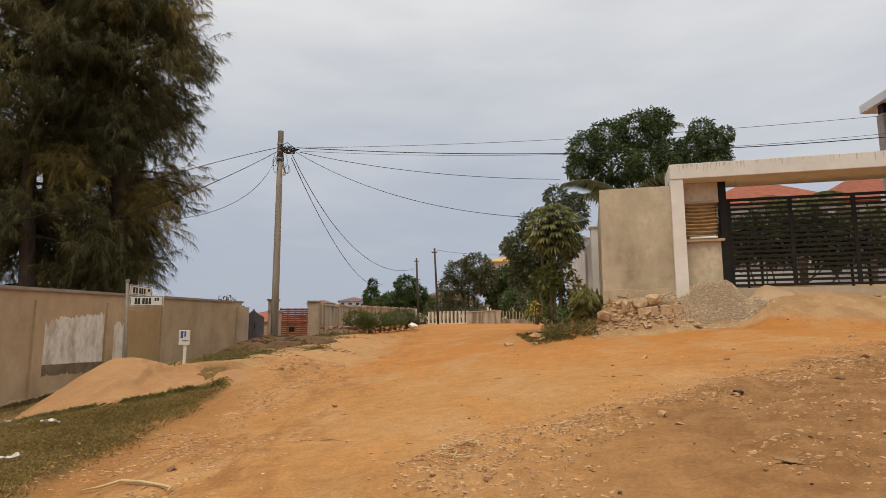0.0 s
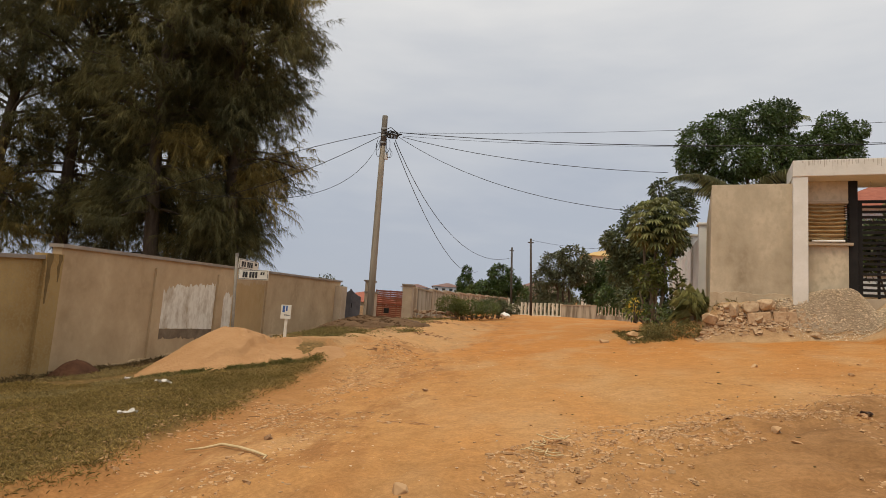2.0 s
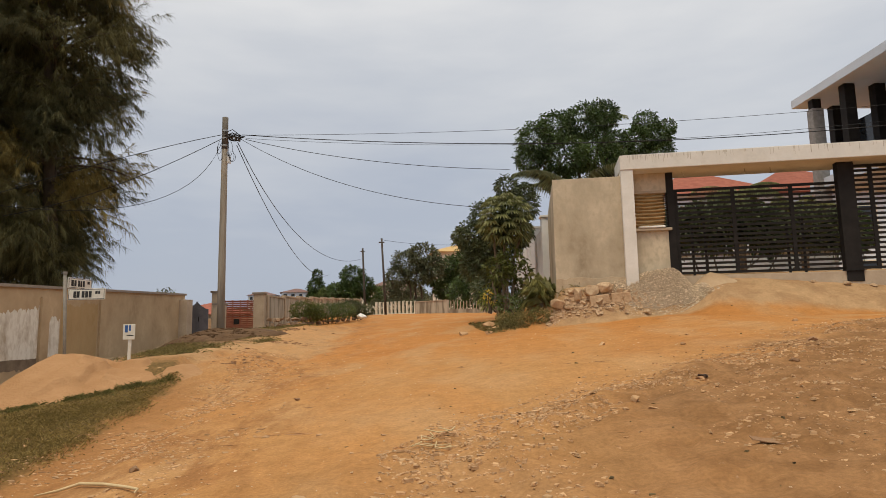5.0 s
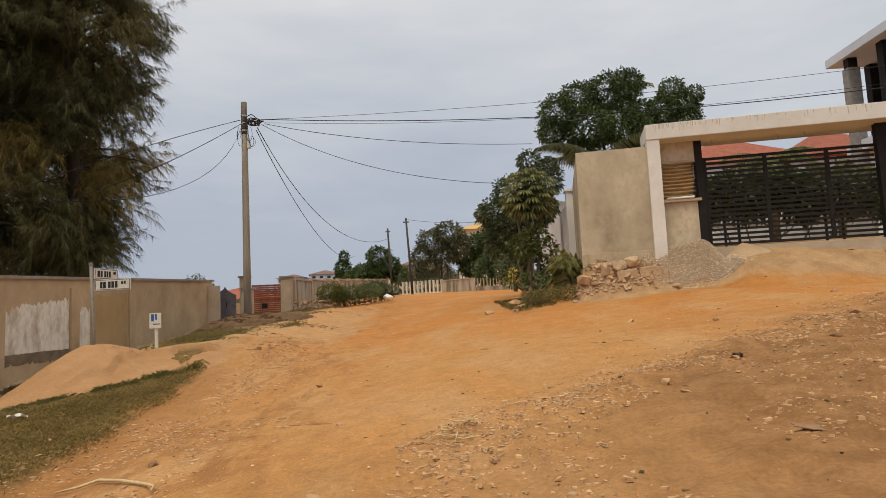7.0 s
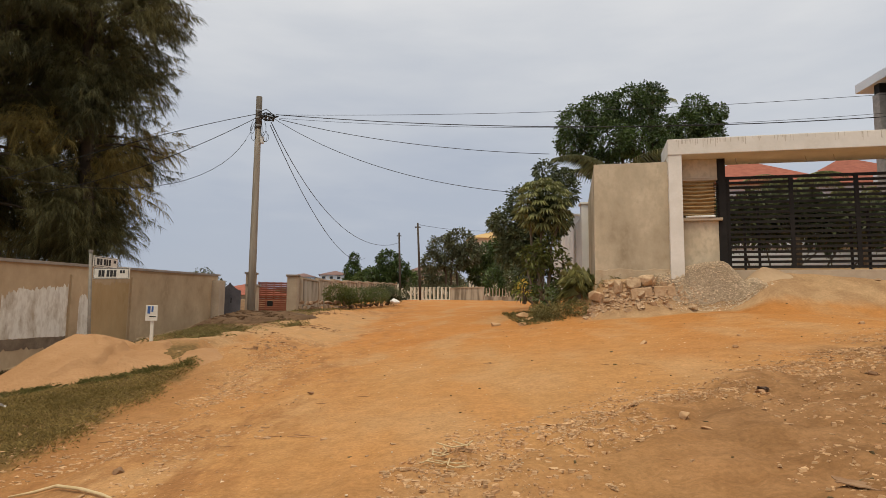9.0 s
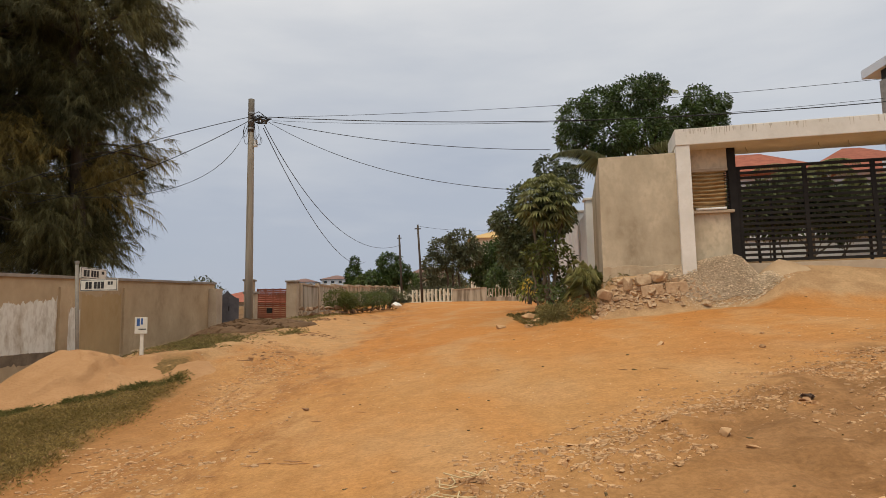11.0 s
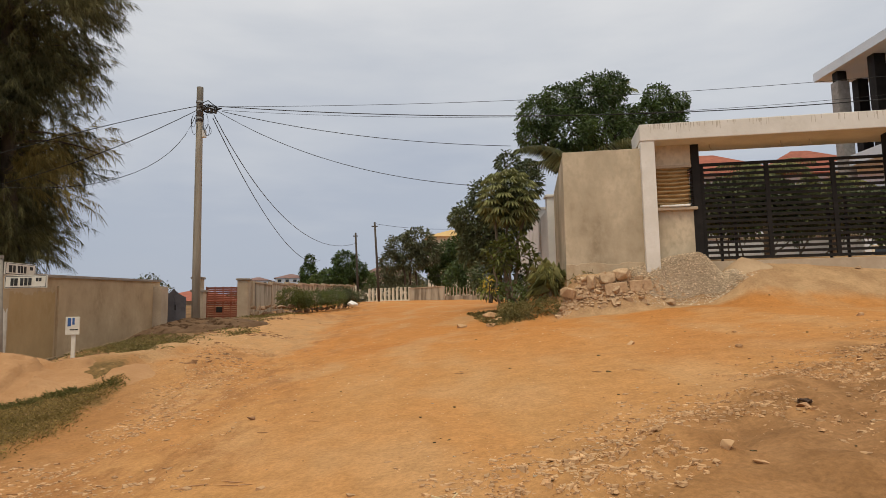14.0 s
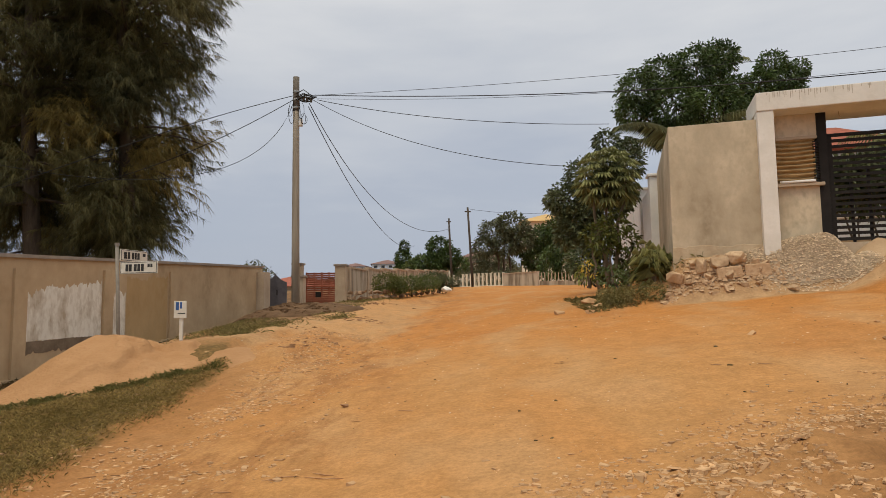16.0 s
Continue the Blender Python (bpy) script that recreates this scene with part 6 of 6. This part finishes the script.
round_tree("broadleaf_tree", 4.3, 58.0, 3.2, 5.6, [(-1.0, 0, 3.8, 1.5, 1.3, 1.2), (0.6, 0, 4.4, 1.6, 1.3, 1.2), (1.6, 0, 3.6, 1.3, 1.2, 1.2), (0, 0, 2.4, 1.4, 1.2, 0.9)], LEAF_DARK, 0.30, 75, "dense dark tree along the far street", 53, 0.14, group=FAR)
round_tree("broadleaf_tree", 6.8, 56.0, 3.2, 7.0, [(-0.8, 0, 4.6, 1.5, 1.3, 1.4), (0.6, 0, 5.6, 1.5, 1.3, 1.3), (1.4, 0, 4.2, 1.4, 1.2, 1.3)], LEAF_DARK, 0.30, 70, "tall dark tree beside a hedge", 54, 0.14, group=FAR)
round_tree("broadleaf_tree", -5.0, 63.0, 3.2, 5.5, [(-0.9, 0, 2.6, 1.2, 1.1, 1.1), (0.3, 0, 4.2, 1.3, 1.1, 1.1), (1.2, 0, 3.2, 1.3, 1.1, 1.1), (0, 0, 2.6, 1.4, 1.1, 1.0), (2.2, 0, 2.4, 1.0, 1.0, 1.0)], LEAF_DARK, 0.30, 75, "dark green tree behind the panel wall", 55, 0.12, group=FAR)
round_tree("broadleaf_tree", -7.6, 66.0, 3.2, 4.2, [(0, 0, 2.4, 1.1, 1.0, 1.0), (0.8, 0, 2.8, 1.0, 1.0, 0.9)], LEAF_MID, 0.30, 75, "mid green tree behind the panel wall", 56, 0.10, group=FAR)
round_tree("conifer", -10.2, 78.0, 3.4, 6.6, [(0, 0, 2.6, 1.3, 1.2, 1.4), (0, 0, 4.0, 1.1, 1.0, 1.3), (0.1, 0, 5.4, 0.6, 0.6, 1.0)], LEAF_DARK, 0.30, 75, "dark pointed conifer in the distance", 57, 0.12, group=FAR)
round_tree("broadleaf_tree", -0.6, 75.0, 3.4, 5.4, [(-0.8, 0, 3.0, 1.6, 1.2, 1.2), (0.8, 0, 3.4, 1.6, 1.2, 1.3), (2.4, 0, 2.8, 1.5, 1.2, 1.2)], LEAF_DUSTY, 0.32, 60, "dusty green tree in the distance", 58, 0.12, group=FAR)
round_tree("broadleaf_tree", -17.5, 48.0, 2.0, 4.0, [(0, 0, 2.5, 1.1, 1.0, 0.9), (0.9, 0, 2.1, 0.9, 0.8, 0.7)], LEAF_DUSTY, 0.2, 34, "dusty tree behind the gate pillar", 59, 0.10, group=FAR)


def house(x, y, z, w, d, h, wall_mat, roof_mat, label, turn=0, roof_h=2.0, floors=2, cols=4, name="house"):
    """Walls, hipped roof with eaves, and window openings with frames and panes."""
    root = thing(name, pose(x, y, z, 0, 0, turn), label, "house", "houses in the distance")
    part("wall", new_box(-w / 2, w / 2, -d / 2, d / 2, -3, h), wall_mat, root)
    bm = bmesh.new()
    e = 0.6
    low = [bm.verts.new(p) for p in ((-w / 2 - e, -d / 2 - e, h), (w / 2 + e, -d / 2 - e, h), (w / 2 + e, d / 2 + e, h), (-w / 2 - e, d / 2 + e, h))]
    k = max(0.0, w / 2 - d / 2)
    hi = [bm.verts.new((-k, 0, h + roof_h)), bm.verts.new((k + 0.01, 0, h + roof_h))]
    for f in ((low[0], low[1], hi[1], hi[0]), (low[1], low[2], hi[1]), (low[2], low[3], hi[0], hi[1]), (low[3], low[0], hi[0]), tuple(low[::-1])):
        bm.faces.new(f)
    part("roof", bm, roof_mat, root)
    fh = h / floors
    for f in range(floors):
        for c in range(cols):
            cx, cz = -w / 2 + w * (c + 0.5) / cols, fh * (f + 0.5)
            win = part("window", new_box(cx - w / cols * 0.27, cx + w / cols * 0.27, -d / 2 - 0.08, -d / 2 + 0.02, cz - fh * 0.25, cz + fh * 0.25), CREAM, root)
            part("pane", new_box(cx - w / cols * 0.22, cx + w / cols * 0.22, -d / 2 - 0.10, -d / 2 - 0.075, cz - fh * 0.21, cz + fh * 0.21), DARK_GLASS, win)
    return root


house(7.4, 82.0, 4.8, 6.0, 6.0, 7.0, CREAM, ROOF_YELLOW, "cream house with a yellow ochre roof", 0, 1.3)
house(-1.5, 110.0, 3.2, 10.0, 8.0, 5.4, CREAM, ROOF_PINK, "cream house with a faded tiled roof", 0, 2.2)
house(-35.0, 220.0, 12.2, 10.0, 9.0, 3.8, HOUSE_WHITE, ROOF_PINK, "white hillside house with a faded red roof", 8, 1.6)
house(-47.0, 225.0, 11.2, 9.0, 8.0, 4.4, HOUSE_WHITE, ROOF_PINK, "pale hillside house among trees", -5, 1.4)
house(-17.5, 60.0, 0.6, 7.0, 7.0, 3.0, CREAM, ROOF_RED, "low house with an orange-red roof behind the gate", 0, 1.2, 1, 3)


# ---- villas behind the gate ----
house(18.9, 38.5, 3.0, 7.0, 5.5, 6.6, HOUSE_WHITE, ROOF_RED, "small white villa with a terracotta hipped roof", -10, 1.9, 2, 3, "villa")
house(26.0, 39.5, 3.0, 8.0, 7.0, 6.8, HOUSE_WHITE, ROOF_RED, "white villa with a broad terracotta hipped roof", -10, 2.3, 2, 3, "villa")
yard = thing("yard_wall", pose(8.0, 22.6, 2.4, 0, 0, -11), "low white wall across the yard", "wall", kind="structure")
part("panel", new_box(0, 7.5, -0.1, 0.1, 0, 1.9), HOUSE_WHITE, yard)
part("coping", new_box(0, 7.5, -0.14, 0.14, 1.9, 1.97), WHITE_CONC, yard)


def yard_bounce_paving():
    """Pale concrete slabs laid over the yard between the gate and the villas, added to bounce neutral light onto the
    soffit.
    """
    root = thing("yard_bounce_paving", pose(0, 0, 0), "pale concrete paving added behind the gate to bounce light upwards", "paving", kind="structure")
    for i in range(6):
        for j in range(5):
            x, y = 7.4 + 3.4 * i, 16.4 + 3.4 * j
            part("slab", new_box(x, x + 3.38, y, y + 3.38, 2.6, 3.04), HOUSE_GREY_PAVING, root)


yard_bounce_paving()


def modern_villa():
    """Two-storey villa: flat roof slab with a deep eave on square pillars, balcony with dark columns and glass."""
    root = thing("modern_villa", pose(16.8, 24.4, 3.25, 0, 0, -3), "modern white villa with flat roof and balcony", "house")
    part("roof", new_box(0.0, 14.0, -9.0, 0.5, 7.70, 8.05, bevel=0.01), HOUSE_WHITE, root, "white flat roof slab")
    part("balcony_floor", new_box(0.3, 14.0, -8.6, 0.2, 3.95, 4.35), HOUSE_WHITE, root)
    part("wall", new_box(3.6, 13.5, -7.5, 0.0, -1.0, 7.70), HOUSE_WHITE, root)
    pillar = part("pillar", new_box(0.12, 0.58, -0.75, -0.35, -1.3, 7.30), HOUSE_GREY, root, "grey stone clad pillar")
    part("pillar_neck", new_box(0.17, 0.53, -0.70, -0.40, 7.30, 7.70), BLACK_STEEL, pillar)
    for x, y in ((0.42, -2.0), (1.52, 0.45), (1.62, -2.0), (0.5, -4.6), (1.7, -4.6)):
        part("column", new_box(x, x + 0.42, y - 0.35, y, 4.35, 7.70), BLACK_STEEL, root, "black balcony column")
    part("eave_lamp", new_box(1.05, 1.17, -1.6, -1.48, 7.62, 7.70), BLACK_STEEL, root, "small black eave lamp")
    part("glass_rail", new_box(2.2, 2.22, -7.4, -0.2, 4.35, 6.9), DARK_GLASS, root, "glass balustrade")
    for k in range(3):
        win = part("window", new_box(3.55, 3.61, -6.6 + 2.2 * k, -5.0 + 2.2 * k, 4.6, 7.0), BLACK_STEEL, root)
        part("pane", new_box(3.52, 3.56, -6.5 + 2.2 * k, -5.1 + 2.2 * k, 4.7, 6.9), DARK_GLASS, win)


modern_villa()


# ---- grass and weeds ----
def blades(name, places, h0, h1, width, mat, label, category, seed):
    rng = np.random.default_rng(seed)
    n = len(places)
    axis = rng.normal(scale=0.6, size=(n, 3))
    axis[:, 2] = np.abs(axis[:, 2]) * 0.3 + 0.7
    ob = leafy(name, None, np.array(places), axis, rng.uniform(h0, h1, n), width, mat, 0.3, rng)
    return tagged(ob, label, category, kind="stuff")


def verge():
    rng = np.random.default_rng(61)
    turf, weeds, tufts = [], [], []
    while len(turf) < 130000:
        x, y = rng.uniform(-9.2, -3.1), rng.uniform(1.5, 13.2)
        edge = -3.45 - 0.125 * max(0.0, y - 5.5) - 0.25 * noise.noise((y * 0.8, 1.0, 2.0)) + 0.06 * rng.normal()
        if x > edge or rng.random() > 0.5 + 0.9 * (noise.noise((x * 1.1, y * 1.1, 4)) + 0.35) or (y > 9.8 and x < -5.6 + 0.75 * (y - 10.2) - 0.1):
            continue
        turf.append((x, y, floor_z(x, y) - 0.01))
    tall = []
    for _ in range(2600):
        f = rng.random()
        x, y = -6.7 + 2.45 * f + 0.10 * rng.normal(), 9.95 + 1.9 * f ** 1.3 - 0.10 + 0.12 * rng.normal()
        if noise.noise((x * 2.2, y * 2.2, 14)) > -0.15:
            tall.append((x, y, floor_z(x, y) - 0.01))
    blades("tall_grass", tall, 0.06, 0.16, 0.008, GRASS_GREEN, "taller green grass along the foot of the sand", "grass", 66)
    dry = []
    while len(dry) < 9000:
        x, y = rng.uniform(-9.0, -6.2), rng.uniform(7.0, 12.6)
        if noise.noise((x * 0.8, y * 0.8, 21)) > 0.0:
            dry.append((x, y, floor_z(x, y) - 0.01))
    blades("dry_grass", dry, 0.05, 0.14, 0.008, GRASS_STRAW, "bleached dry grass near the wall", "grass", 67)
    blades("grass", turf, 0.03, 0.09, 0.008, GRASS, "short dry trampled grass on the verge", "grass", 62)
    for cx, cy, r, n in ((-6.2, 16.5, 0.9, 2200), (-6.6, 18.5, 1.0, 2600), (-5.6, 15.6, 0.6, 400), (-7.6, 20.5, 0.9, 2200), (-4.9, 14.2, 0.35, 900), (-8.0, 23.0, 0.8, 1600), (-4.9, 27.5, 1.1, 2200), (-5.6, 29.5, 0.8, 1800), (-4.2, 19.5, 0.45, 900), (-5.3, 24.2, 0.9, 1500), (-5.4, 17.2, 0.8, 1400), (-5.0, 21.0, 0.5, 800), (-4.9, 16.0, 0.25, 500)):
        for _ in range(n // 2):
            x, y = cx + r * 0.5 * rng.normal(), cy + r * 0.8 * rng.normal()
            weeds.append((x, y, floor_z(x, y) - 0.01))
    blades("weeds", weeds, 0.05, 0.17, 0.012, LEAF_DRYGREEN, "straggling dusty weeds on the verge", "weeds", 63)
    for _ in range(6000):
        x, y = -9.0 + abs(rng.normal()) * 0.5, rng.uniform(8, 25)
        tufts.append((wall_x(y) + 0.1 + abs(rng.normal()) * 0.5, y, floor_z(wall_x(y) + 0.4, y) - 0.01))
    blades("wall_weeds", tufts, 0.05, 0.16, 0.02, LEAF_BROWN, "dry brown weeds along the foot of the wall", "weeds", 64)
    bed = []
    for _ in range(5000):
        x, y = rng.uniform(2.1, 4.4), rng.uniform(15.2, 20)
        bed.append((x, y, floor_z(x, y) - 0.01))
    blades("bed_weeds", bed, 0.08, 0.22, 0.012, LEAF_DRYGREEN, "weeds in the roadside bed", "weeds", 65)
    hill = []
    for _ in range(9000):
        x, y = rng.uniform(-75, 45), rng.uniform(130, 300)
        hill.append((x, y, ground_z(x, y)))
    base, axis = crown_points([(x, y, z + 0.8, 1.6, 1.6, 1.7) for x, y, z in hill[:700]], 1.6, rng)
    ob = leafy("hillside_woods", None, base, axis, 0.9, 0.6, LEAF_DUSTY, 0.2, rng)
    tagged(ob, "scattered woods over the far hillside", "woods", kind="stuff")


verge()
